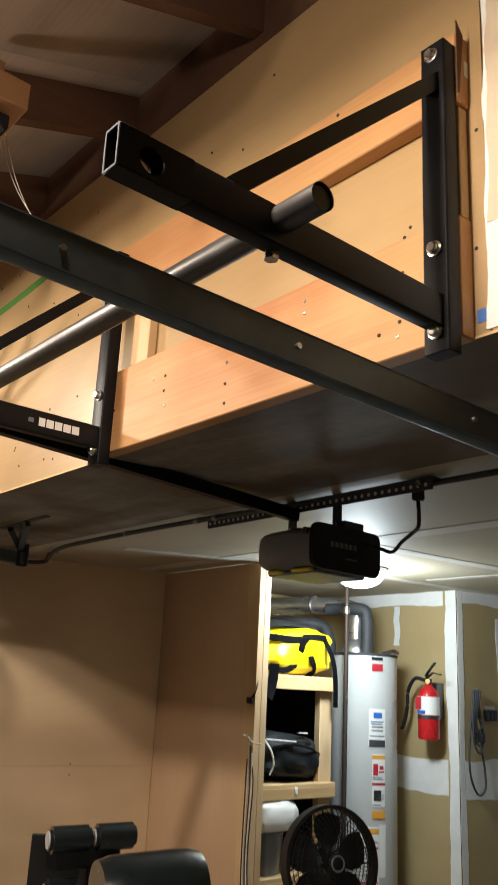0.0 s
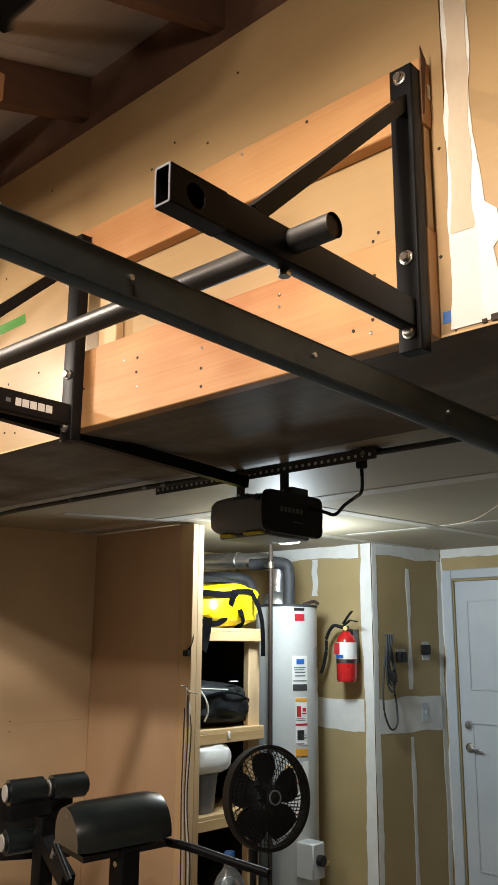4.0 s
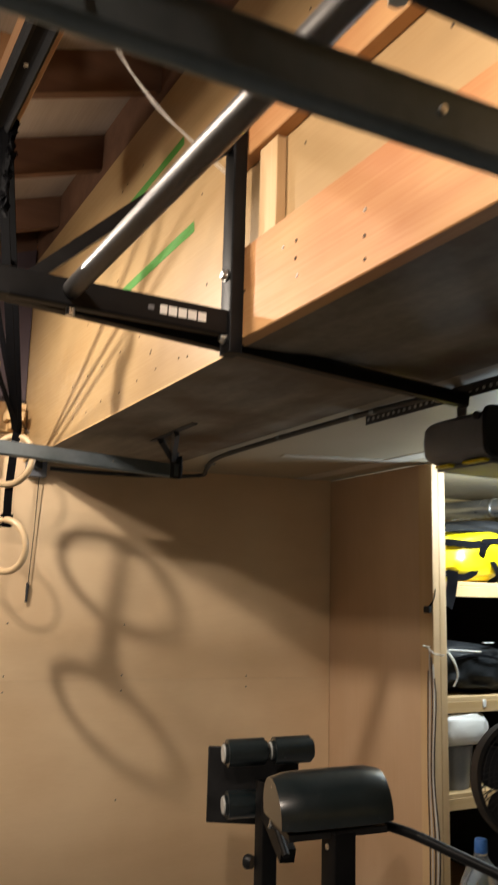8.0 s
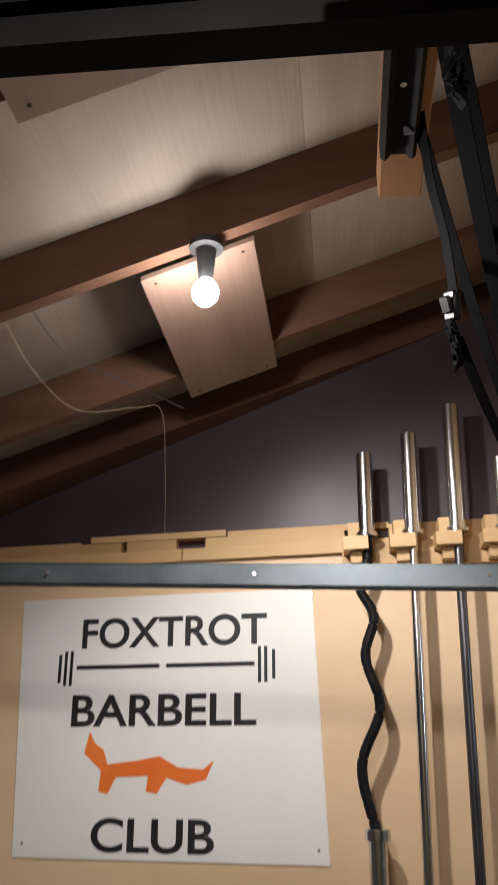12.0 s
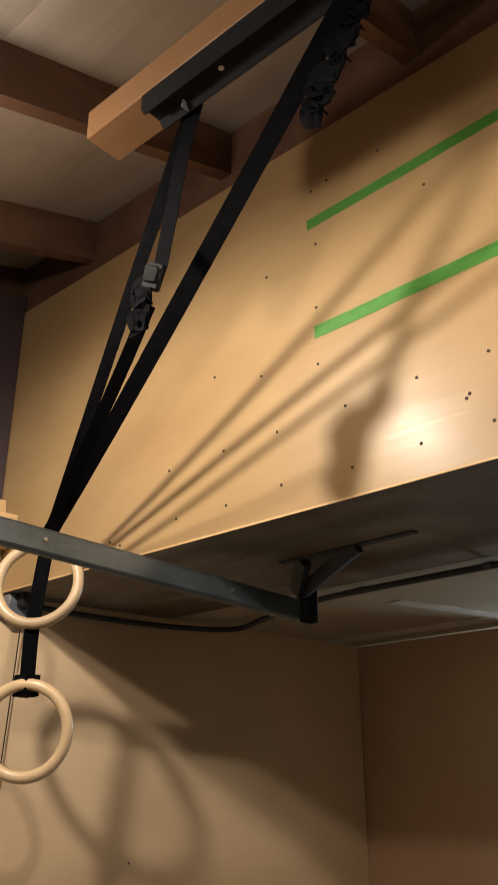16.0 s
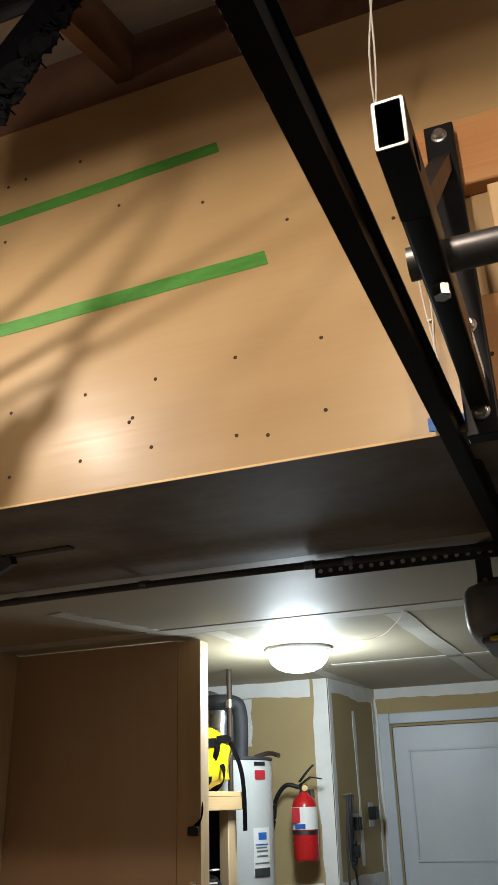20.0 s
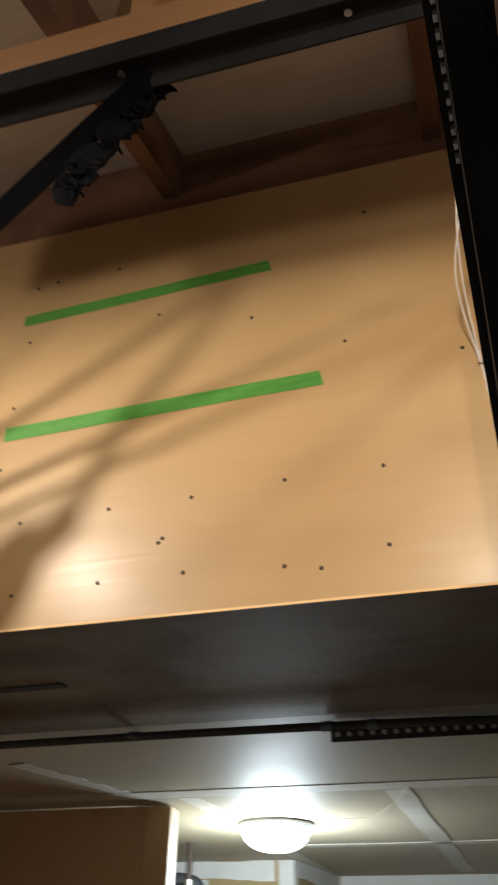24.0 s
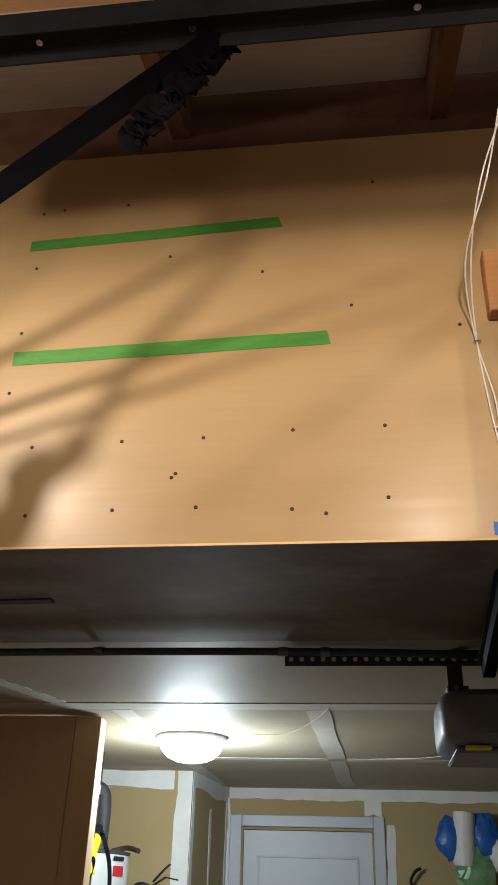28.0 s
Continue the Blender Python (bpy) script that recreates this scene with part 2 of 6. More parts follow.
PAPER = surface("white_print", (0.80, 0.80, 0.76), (0.84, 0.83, 0.80), 0.5, 0, (3, 3, 3), 3, 0.02, 50)
INK = surface("black_ink", (0.01, 0.01, 0.01), (0.02, 0.02, 0.02), 0.5, 0, (5, 5, 5), 2, 0, 50)
ORANGE = surface("orange_ink", (0.75, 0.16, 0.02), (0.82, 0.22, 0.03), 0.5, 0, (5, 5, 5), 2, 0, 50)
GREENT = surface("green_masking_tape", (0.045, 0.20, 0.022), (0.07, 0.26, 0.035), 0.6, 0, (25, 90, 90), 4, 0.25, 160)
BLUET = surface("blue_masking_tape", (0.03, 0.13, 0.45), (0.05, 0.18, 0.52), 0.6, 0, (25, 90, 90), 4, 0.2, 160)
WEB = surface("black_webbing", (0.002, 0.002, 0.0025), (0.004, 0.004, 0.005), 0.85, 0, (60, 60, 60), 2, 0.04, 500, spec=0.03)
BOTTLE = surface("clear_bottle", (0.75, 0.85, 0.95), (0.80, 0.90, 0.98), 0.08, 0, (3, 3, 3), 2, 0.02, 30)
BOTTLE.node_tree.nodes["Principled BSDF"].inputs["Transmission Weight"].default_value = 0.92
BIRCH = timber("ring_birch", (0.66, 0.50, 0.31), (0.57, 0.40, 0.22), "x", 0.0, 0.4, 6.0, 0.4, 0.3)
VINYL = surface("black_vinyl", (0.006, 0.012, 0.014), (0.012, 0.018, 0.021), 0.24, 0, (20, 20, 20), 3, 0.02, 300, coat=1.0)
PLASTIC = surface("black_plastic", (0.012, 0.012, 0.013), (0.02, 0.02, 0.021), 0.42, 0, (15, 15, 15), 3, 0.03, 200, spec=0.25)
GREYP = surface("grey_plastic", (0.12, 0.13, 0.15), (0.17, 0.18, 0.20), 0.42, 0, (8, 8, 8), 3, 0.05, 150)
TANK = surface("grey_enamel", (0.55, 0.56, 0.54), (0.62, 0.63, 0.61), 0.3, 0, (3, 3, 3), 3, 0.02, 80)
YELLOW = surface("yellow_tarpaulin", (0.78, 0.62, 0.0), (0.86, 0.72, 0.01), 0.32, 0, (10, 10, 10), 4, 0.35, 60)
RED = surface("red_enamel", (0.50, 0.012, 0.015), (0.58, 0.02, 0.02), 0.25, 0, (6, 6, 6), 3, 0.02, 60)
RUST = surface("rusty_pipe", (0.05, 0.034, 0.027), (0.085, 0.055, 0.042), 0.6, 0.4, (12, 12, 3), 5, 0.2, 120)
NYLON = surface("black_nylon", (0.010, 0.011, 0.012), (0.022, 0.024, 0.026), 0.58, 0, (14, 14, 14), 5, 0.5, 60, spec=0.16)
FOIL = surface("foil_duct", (0.45, 0.46, 0.47), (0.62, 0.63, 0.64), 0.3, 0.9, (10, 10, 40), 4, 0.3, 60)
INSUL = surface("grey_pipe_wrap", (0.035, 0.037, 0.04), (0.06, 0.062, 0.066), 0.65, 0.3, (10, 10, 10), 4, 0.2, 80)
CONCRETE = surface("concrete_floor", (0.15, 0.145, 0.14), (0.20, 0.195, 0.185), 0.75, 0, (1.2, 1.2, 1.2), 6, 0.2, 40)
CORD = surface("white_cord", (0.62, 0.60, 0.55), (0.70, 0.68, 0.63), 0.6, 0, (30, 30, 30), 2, 0.1, 90)
BLUEP = surface("blue_print", (0.02, 0.10, 0.42), (0.03, 0.15, 0.50), 0.35, 0, (8, 8, 8), 3, 0.05, 60)
GREENP = surface("green_print", (0.05, 0.26, 0.08), (0.30, 0.45, 0.25), 0.35, 0, (14, 14, 14), 4, 0.05, 60)
AMBER = surface("amber_print", (0.75, 0.33, 0.04), (0.80, 0.40, 0.06), 0.5, 0, (8, 8, 8), 2, 0, 60)
LABELR = surface("red_print", (0.45, 0.02, 0.03), (0.52, 0.03, 0.04), 0.4, 0, (8, 8, 8), 2, 0, 60)
SCREWM = surface("dark_screw", (0.03, 0.02, 0.014), (0.06, 0.04, 0.028), 0.6, 0.0, (40, 40, 40), 2, 0, 60, spec=0.25)
PATCH = timber("plywood_patch", (0.25, 0.165, 0.125), (0.17, 0.107, 0.08), "x", 0.2, 0.7, 6.0, 0.6)
TAPEM = surface("thin_compound_over_tape", (0.60, 0.48, 0.34), (0.70, 0.58, 0.43), 0.65, 0, (12, 12, 4), 4, 0.12, 60)
BRASS = surface("brass", (0.55, 0.38, 0.14), (0.65, 0.46, 0.2), 0.35, 1.0, (20, 20, 20), 2, 0.05, 60)
BULBM = glow("lit_bulb", (1.0, 0.86, 0.68), 60)
GLOBEM = glow("lit_globe", (1.0, 0.88, 0.72), 12)
DOMEM = glow("lit_dome", (0.92, 0.97, 1.0), 9)


# ---- building tools ----
def thing(name, label, category, at=(0, 0, 0), group="", kind=""):
    ob = new(name)
    ob.empty_display_size = 0.05
    ob.location = at
    return tagged(ob, label, category, group, kind)


def top_of(ob):
    while ob.parent:
        ob = ob.parent
    return ob


def mesh_of(name, bm, material, smooth=False):
    me = bpy.data.meshes.new(name)
    bmesh.ops.recalc_face_normals(bm, faces=bm.faces)
    bm.to_mesh(me)
    bm.free()
    me.materials.append(material)
    if smooth:
        me.polygons.foreach_set("use_smooth", [True] * len(me.polygons))
        me.set_sharp_from_angle(angle=radians(40))
    return me


def part(name, bm, material, parent, label="", smooth=True):
    """One bmesh, built at its place in the world, as one mesh under a thing or a part."""
    base = top_of(parent).location
    bmesh.ops.translate(bm, verts=bm.verts, vec=-base)
    ob = new(name, mesh_of(name, bm, material, smooth))
    ob.parent = parent
    return tagged(ob, label)


def solo(name, bm, material, label, category, group="", kind="", smooth=True):
    """A thing that is a single mesh, with its origin at its middle."""
    c = sum((v.co for v in bm.verts), Vector()) / len(bm.verts)
    bmesh.ops.translate(bm, verts=bm.verts, vec=-c)
    ob = new(name, mesh_of(name, bm, material, smooth))
    ob.location = c
    return tagged(ob, label, category, group, kind)


def box(lo, hi, bevel=0.0, m=None, bm=None, seg=1):
    bm2 = bmesh.new()
    bmesh.ops.create_cube(bm2, size=1)
    lo, hi = Vector(lo), Vector(hi)
    for v in bm2.verts:
        v.co = Vector((lo[i] + (v.co[i] + 0.5) * (hi[i] - lo[i]) for i in range(3)))
    if bevel:
        bmesh.ops.bevel(bm2, geom=bm2.edges[:], offset=bevel, segments=seg, affect="EDGES", profile=0.6)
    if m is not None:
        bmesh.ops.transform(bm2, matrix=m, verts=bm2.verts)
    return merge(bm, bm2)


def merge(bm, bm2):
    if bm is None:
        return bm2
    me = bpy.data.meshes.new("tmp")
    bm2.to_mesh(me)
    bm2.free()
    bm.from_mesh(me)
    bpy.data.meshes.remove(me)
    return bm


def frame_along(p0, p1):
    d = Vector(p1) - Vector(p0)
    return Matrix.Translation(p0) @ d.to_track_quat("Z", "Y").to_matrix().to_4x4(), d.length


def rod(p0, p1, r, r2=None, seg=20, bm=None, cap=True, bevel=0.0):
    m, n = frame_along(p0, p1)
    bm2 = bmesh.new()
    bmesh.ops.create_cone(bm2, cap_ends=cap, segments=seg, radius1=r, radius2=r if r2 is None else r2, depth=n)
    bmesh.ops.translate(bm2, verts=bm2.verts, vec=(0, 0, n / 2))
    if bevel:
        es = [e for e in bm2.edges if len(e.link_faces) == 2 and any(len(f.verts) > 4 for f in e.link_faces)]
        bmesh.ops.bevel(bm2, geom=es, offset=bevel, segments=2, affect="EDGES")
    bmesh.ops.transform(bm2, matrix=m, verts=bm2.verts)
    return merge(bm, bm2)


def sweep(points, section, bm=None, closed=False, up=(0, 0, 1)):
    """A section (list of 2D points) carried along a chain of 3D points."""
    bm2 = bmesh.new()
    pts = [Vector(p) for p in points]
    rings = []
    n = len(pts)
    for i, p in enumerate(pts):
        if closed:
            d = pts[(i + 1) % n] - pts[i - 1]
        else:
            d = pts[min(i + 1, n - 1)] - pts[max(i - 1, 0)]
        d.normalize()
        u = Vector(up)
        if abs(d.dot(u)) > 0.97:
            u = Vector((1, 0, 0)) if abs(d.x) < 0.9 else Vector((0, 1, 0))
        s = d.cross(u).normalized()
        w = s.cross(d).normalized()
        rings.append([bm2.verts.new(p + s * a + w * b) for a, b in section])
    k = len(section)
    for i in range(n if closed else n - 1):
        a, b = rings[i], rings[(i + 1) % n]
        for j in range(k):
            bm2.faces.new((a[j], a[(j + 1) % k], b[(j + 1) % k], b[j]))
    if not closed:
        bm2.faces.new(rings[0][::-1])
        bm2.faces.new(rings[-1])
    return merge(bm, bm2)


def circle(r, n=10):
    return [(r * math.cos(2 * math.pi * i / n), r * math.sin(2 * math.pi * i / n)) for i in range(n)]


def rect(a, b):
    return [(-a / 2, -b / 2), (a / 2, -b / 2), (a / 2, b / 2), (-a / 2, b / 2)]


def curve_pts(ctrl, n=8):
    """Catmull-Rom through control points."""
    c = [Vector(p) for p in ctrl]
    c = [2 * c[0] - c[1]] + c + [2 * c[-1] - c[-2]]
    out = []
    for i in range(1, len(c) - 2):
        for j in range(n):
            t = j / n
            a, b, d, e = c[i - 1], c[i], c[i + 1], c[i + 2]
            out.append(0.5 * ((2 * b) + (d - a) * t + (2 * a - 5 * b + 4 * d - e) * t * t + (3 * b - a - 3 * d + e) * t ** 3))
    out.append(c[-2])
    return out


def cord(ctrl, r, bm=None, n=8, seg=7):
    return sweep(curve_pts(ctrl, n), circle(r, seg), bm)


def tube_box(lo, hi, wall, axis, bevel=0.004):
    """A hollow rectangular tube, open at both ends along an axis (0, 1, 2)."""
    lo, hi = Vector(lo), Vector(hi)
    a, b = [i for i in range(3) if i != axis]
    bm = bmesh.new()

    def loop(inset, end, rad):
        c = []
        x0, x1, y0, y1 = lo[a] + inset, hi[a] - inset, lo[b] + inset, hi[b] - inset
        for cx, cy, q in ((x1 - rad, y1 - rad, 0), (x0 + rad, y1 - rad, 1), (x0 + rad, y0 + rad, 2), (x1 - rad, y0 + rad, 3)):
            for s in range(4):
                t = (q + s / 3) * math.pi / 2
                v = Vector((0, 0, 0))
                v[axis], v[a], v[b] = end, cx + rad * math.cos(t), cy + rad * math.sin(t)
                c.append(bm.verts.new(v))
        return c

    o0, o1 = loop(0, lo[axis], bevel), loop(0, hi[axis], bevel)
    i0, i1 = loop(wall, lo[axis], bevel * 0.5), loop(wall, hi[axis], bevel * 0.5)
    n = len(o0)
    for j in range(n):
        k = (j + 1) % n
        bm.faces.new((o0[j], o0[k], o1[k], o1[j]))
        bm.faces.new((i0[k], i0[j], i1[j], i1[k]))
        bm.faces.new((o0[k], o0[j], i0[j], i0[k]))
        bm.faces.new((o1[j], o1[k], i1[k], i1[j]))
    return bm


def slab_xy(pts, z0, z1, bm=None):
    """A prism over a plan outline."""
    bm2 = bmesh.new()
    a = [bm2.verts.new((x, y, z0)) for x, y in pts]
    b = [bm2.verts.new((x, y, z1)) for x, y in pts]
    bm2.faces.new(a[::-1])
    bm2.faces.new(b)
    for i in range(len(pts)):
        j = (i + 1) % len(pts)
        bm2.faces.new((a[i], a[j], b[j], b[i]))
    return merge(bm, bm2)


def lathe(profile, at, axis=(0, 0, 1), seg=32, bm=None):
    """A turned body: profile of (radius, height) round an axis at a point."""
    bm2 = bmesh.new()
    rows = []
    for r, h in profile:
        if r < 1e-6:
            rows.append([bm2.verts.new((0, 0, h))])
        else:
            rows.append([bm2.verts.new((r * math.cos(2 * math.pi * i / seg), r * math.sin(2 * math.pi * i / seg), h)) for i in range(seg)])
    for a, b in zip(rows, rows[1:]):
        for i in range(seg):
            j = (i + 1) % seg
            if len(a) == 1 and len(b) > 1:
                bm2.faces.new((a[0], b[j], b[i]))
            elif len(b) == 1 and len(a) > 1:
                bm2.faces.new((a[i], a[j], b[0]))
            elif len(a) > 1:
                bm2.faces.new((a[i], a[j], b[j], b[i]))
    m = Matrix.Translation(at) @ Vector(axis).to_track_quat("Z", "Y").to_matrix().to_4x4()
    bmesh.ops.transform(bm2, matrix=m, verts=bm2.verts)
    return merge(bm, bm2)


def torus(at, normal, R, r, seg=48, sec=12, squash=1.0):
    m = Matrix.Translation(at) @ Vector(normal).to_track_quat("Z", "Y").to_matrix().to_4x4()
    pts = [m @ Vector((R * math.cos(2 * math.pi * i / seg), R * squash * math.sin(2 * math.pi * i / seg), 0)) for i in range(seg)]
    return sweep(pts, circle(r, sec), None, True, normal)


# ---- plan ----
HY = 1.815          # front face of the header wall
HB = 2.22           # its lower edge
LWX, LWY, LWS = -3.475, 1.3, 0.12   # the left wall: a place on it, and how it runs askew


def lw(y, d=0.0):
    """x of a place d in front of the left wall."""
    return LWX + LWS * (y - LWY) + d


def raf(y):
    """Lower edge of the rafters."""
    return 2.80 + 0.35 * (y - 0.52)


def ceil_z(y):
    return 2.228 + 0.017 * (y - 2.4)


FRONT, RIGHT, BACK = -3.6, 3.2, 5.655

# ---- setting ----
solo("floor", box((-4.4, FRONT - 0.2, -0.12), (RIGHT + 0.2, BACK + 0.3, 0.0)), CONCRETE, "grey concrete garage floor slab", "floor", kind="structure", smooth=False)

# left wall: plywood sheets below, plum panel above
wall_left = thing("wall_left", "pale plywood sheets on the long side wall", "wall", (LWX, LWY, 0), kind="structure")
for z0, z1, ys in ((0.0, 1.2296, [FRONT, -1.35, 1.09, 3.405]), (1.2302, 2.40, [FRONT, -0.12, 3.405])):
    for y0, y1 in zip(ys, ys[1:]):
        part("plywood_sheet", slab_xy([(lw(y0 + 0.002), y0 + 0.002), (lw(y1), y1), (lw(y1, -0.018), y1), (lw(y0, -0.018), y0 + 0.002)], z0, z1), PLYW, wall_left, smooth=False)
part("backing", slab_xy([(lw(FRONT, -0.02), FRONT), (lw(3.47, -0.02), 3.47), (lw(3.47, -0.16), 3.47), (lw(FRONT, -0.16), FRONT)], 0, 2.24), PINEV, wall_left, smooth=False)
for y, z in ((1.085, 1.19), (1.085, 1.255), (1.085, 0.72), (1.11, 0.72), (1.80, 1.18), (1.80, 1.25), (1.80, 0.7), (1.80, 1.48), (2.33, 1.18), (2.33, 1.25), (2.33, 1.48), (2.33, 0.7), (2.95, 1.24), (2.95, 1.19)):
    part("nail_head", rod((lw(y, -0.001), y, z), (lw(y, 0.0012), y, z), 0.004, seg=8), STEELD, wall_left)
ledge = thing("wall_ledge", "pine ledge boards along the top of the plywood wall", "ledge", (LWX, 0, 2.4), kind="structure")
for y0, y1, z0, z1, d in ((FRONT, 0.62, 2.402, 2.442, 0.02), (0.624, HY - 0.005, 2.402, 2.442, 0.022), (FRONT, 0.25, 2.4425, 2.488, 0.0), (0.254, 0.405, 2.4425, 2.478, 0.012), (0.425, 0.60, 2.4425, 2.478, 0.014), (0.70, 1.16, 2.4425, 2.478, 0.012), (0.295, 0.77, 2.4785, 2.500, 0.018), (0.775, 1.30, 2.4785, 2.498, 0.002), (1.30, HY - 0.005, 2.4425, 2.49, 0.004)):
    part("ledge_board", slab_xy([(lw(y0, d), y0), (lw(y1, d), y1), (lw(y1, -0.12), y1), (lw(y0, -0.12), y0)], z0, z1), PINEY, ledge, smooth=False)

bm = bmesh.new()
P = [(FRONT, 2.43), (HY - 0.004, 2.43), (HY - 0.004, raf(HY) + 0.02), (FRONT, raf(FRONT) + 0.02)]
a = [bm.verts.new((lw(y, -0.03), y, z)) for y, z in P]
b = [bm.verts.new((lw(y, -0.06), y, z)) for y, z in P]
bm.faces.new(a), bm.faces.new(b[::-1])
for i in range(4):
    bm.faces.new((a[i], b[i], b[(i + 1) % 4], a[(i + 1) % 4]))
solo("wall_upper_panel", bm, PURPLE, "smooth dark plum panel above the plywood wall", "wall panel", kind="structure", smooth=False)

# header wall: plywood face over the low ceiling's edge
wall_header = thing("wall_header", "orange-tan plywood header wall over the low ceiling", "wall", (0, HY, HB), kind="structure")
for x0, x1, z0, z1 in ((-3.60, -0.045, HB + 0.001, raf(HY) - 0.045), (-0.042, 2.39, HB + 0.001, raf(HY) - 0.045), (2.393, RIGHT, HB + 0.001, raf(HY) - 0.045)):
    part("plywood_sheet", box((x0, HY, z0), (x1, HY + 0.018, z1)), PLY, wall_header, smooth=False)
part("header_core", box((-3.60, HY + 0.02, HB + 0.002), (RIGHT, HY + 0.11, raf(HY) + 0.2)), PINE, wall_header, smooth=False)
part("top_blocking", box((-3.60, HY + 0.004, raf(HY) - 0.043), (RIGHT, HY + 0.02, raf(HY) + 0.2)), RAFT, wall_header, smooth=False)
part("plywood_edge", box((-3.60, HY - 0.0008, HB - 0.0035), (RIGHT, HY + 0.0016, HB + 0.0008)), PINEY, wall_header, "pale cut edge along the foot", smooth=False)
SCREWS = [(-1.46, 2.447), (-1.629, 2.444), (-1.797, 2.434), (-1.954, 2.432), (-2.13, 2.426), (-2.32, 2.421), (-2.487, 2.421), (-2.676, 2.419), (-1.461, 2.301), (-1.57, 2.273), (-1.63, 2.283), (-1.803, 2.291), (-1.957, 2.289), (-2.12, 2.282), (-2.31, 2.29),
          (-2.477, 2.281), (-2.644, 2.285), (-2.853, 2.258), (-2.895, 2.274), (-1.852, 2.352), (-1.845, 2.36), (-1.305, 2.668), (-1.512, 2.729), (-1.694, 2.83), (-1.895, 2.886), (-2.192, 2.875), (-2.197, 2.70), (-2.198, 2.552), (-2.347, 2.851), (-2.521, 2.631), (-2.366, 2.58),
          (-2.2, 3.037), (-2.152, 3.045), (-2.003, 3.047), (-1.456, 3.067), (-0.24, 3.087), (-0.627, 3.086), (-0.865, 2.985), (-0.734, 2.927), (-0.211, 2.486), (-0.225, 2.47), (-0.06, 2.62), (-0.068, 2.384), (-0.971, 2.616), (-0.958, 2.94), (-0.5, 2.6), (0.35, 2.9), (0.5, 2.45)]
for x, z in SCREWS:
    part("screw_head", lathe([(0, 0.0002), (0.0018, 0.0005), (0.0032, 0.0011), (0.0038, 0.0), (0.0038, -0.001)], (x, HY - 0.0003, z), (0, -1, 0), 10), SCREWM, wall_header)

def ragged(name, mat_, left, right, z0, z1, depth, seed, label):
    """A hand-trowelled upright strip on the header with uneven edges."""
    rnd = random.Random(seed)
    n = 44
    bm = bmesh.new()
    A, B = [], []
    for i in range(n + 1):
        t = i / n
        z = z0 + (z1 - z0) * t
        for lst, f in ((A, left), (B, right)):
            lst.append(bm.verts.new((f(t) + rnd.uniform(-0.0013, 0.0013) + 0.0025 * math.sin(t * 23 + seed + f(t) * 90), HY - depth, z + rnd.uniform(-0.003, 0.003))))
    for i in range(n):
        bm.faces.new((A[i], A[i + 1], B[i + 1], B[i]))
    ex = bmesh.ops.extrude_face_region(bm, geom=bm.faces[:])
    bmesh.ops.translate(bm, vec=(0, depth - 0.0004, 0), verts=[e for e in ex["geom"] if isinstance(e, bmesh.types.BMVert)])
    solo(name, bm, mat_, label, "plaster", kind="structure", smooth=False)


ragged("joint_compound", MUD, lambda t: -0.050 + 0.014 * t, lambda t: 0.062 - 0.05 * min(1, t * 2.2) + 0.022 * max(0, t - 0.45) + (0.018 if 0.17 < t < 0.27 else 0), 2.226, 3.10, 0.002, 3, "white joint compound strip with a ragged edge")
ragged("joint_tape", TAPEM, lambda t: -0.040 + 0.013 * t, lambda t: 0.006 + 0.012 * t, 2.42, 3.10, 0.0032, 8, "thinly covered tan tape along the joint")
for x0, x1, z1 in ((0.012, 0.022, 2.231), (0.030, 0.052, 2.236), (0.056, 0.10, 2.2325), (0.106, 0.118, 2.239)):
    solo("torn_edge", box((x0, HY - 0.0045, 2.2225), (x1, HY - 0.0022, z1), 0.0008), SCREWM, "dark torn paper at the foot of the compound", "torn paper", kind="structure", smooth=False)
solo("joint_compound", box((0.30, HY - 0.002, 2.25), (1.5, HY + 0.001, 2.33)), MUD, "white joint compound band on the header", "plaster", kind="structure", smooth=False)

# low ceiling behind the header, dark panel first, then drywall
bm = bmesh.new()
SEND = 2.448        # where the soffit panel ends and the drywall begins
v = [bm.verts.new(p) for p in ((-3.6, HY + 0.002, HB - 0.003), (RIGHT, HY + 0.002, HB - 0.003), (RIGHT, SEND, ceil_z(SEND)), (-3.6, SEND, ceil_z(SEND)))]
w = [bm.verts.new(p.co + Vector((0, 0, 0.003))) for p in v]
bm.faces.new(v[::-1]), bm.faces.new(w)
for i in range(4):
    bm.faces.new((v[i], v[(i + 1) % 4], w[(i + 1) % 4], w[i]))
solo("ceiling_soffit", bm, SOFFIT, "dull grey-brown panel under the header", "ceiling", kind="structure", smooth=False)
bm = bmesh.new()
v = [bm.verts.new(p) for p in ((-3.6, SEND + 0.002, ceil_z(SEND)), (RIGHT, SEND + 0.002, ceil_z(SEND)), (RIGHT, BACK + 0.2, ceil_z(BACK + 0.2)), (-3.6, BACK + 0.2, ceil_z(BACK + 0.2)))]
w = [bm.verts.new(p.co + Vector((0, 0, 0.03))) for p in v]
bm.faces.new(v[::-1]), bm.faces.new(w)
for i in range(4):
    bm.faces.new((v[i], v[(i + 1) % 4], w[(i + 1) % 4], w[i]))
solo("ceiling_drywall", bm, CEILM, "unpainted drywall ceiling with taped joints", "ceiling", kind="structure", smooth=False)


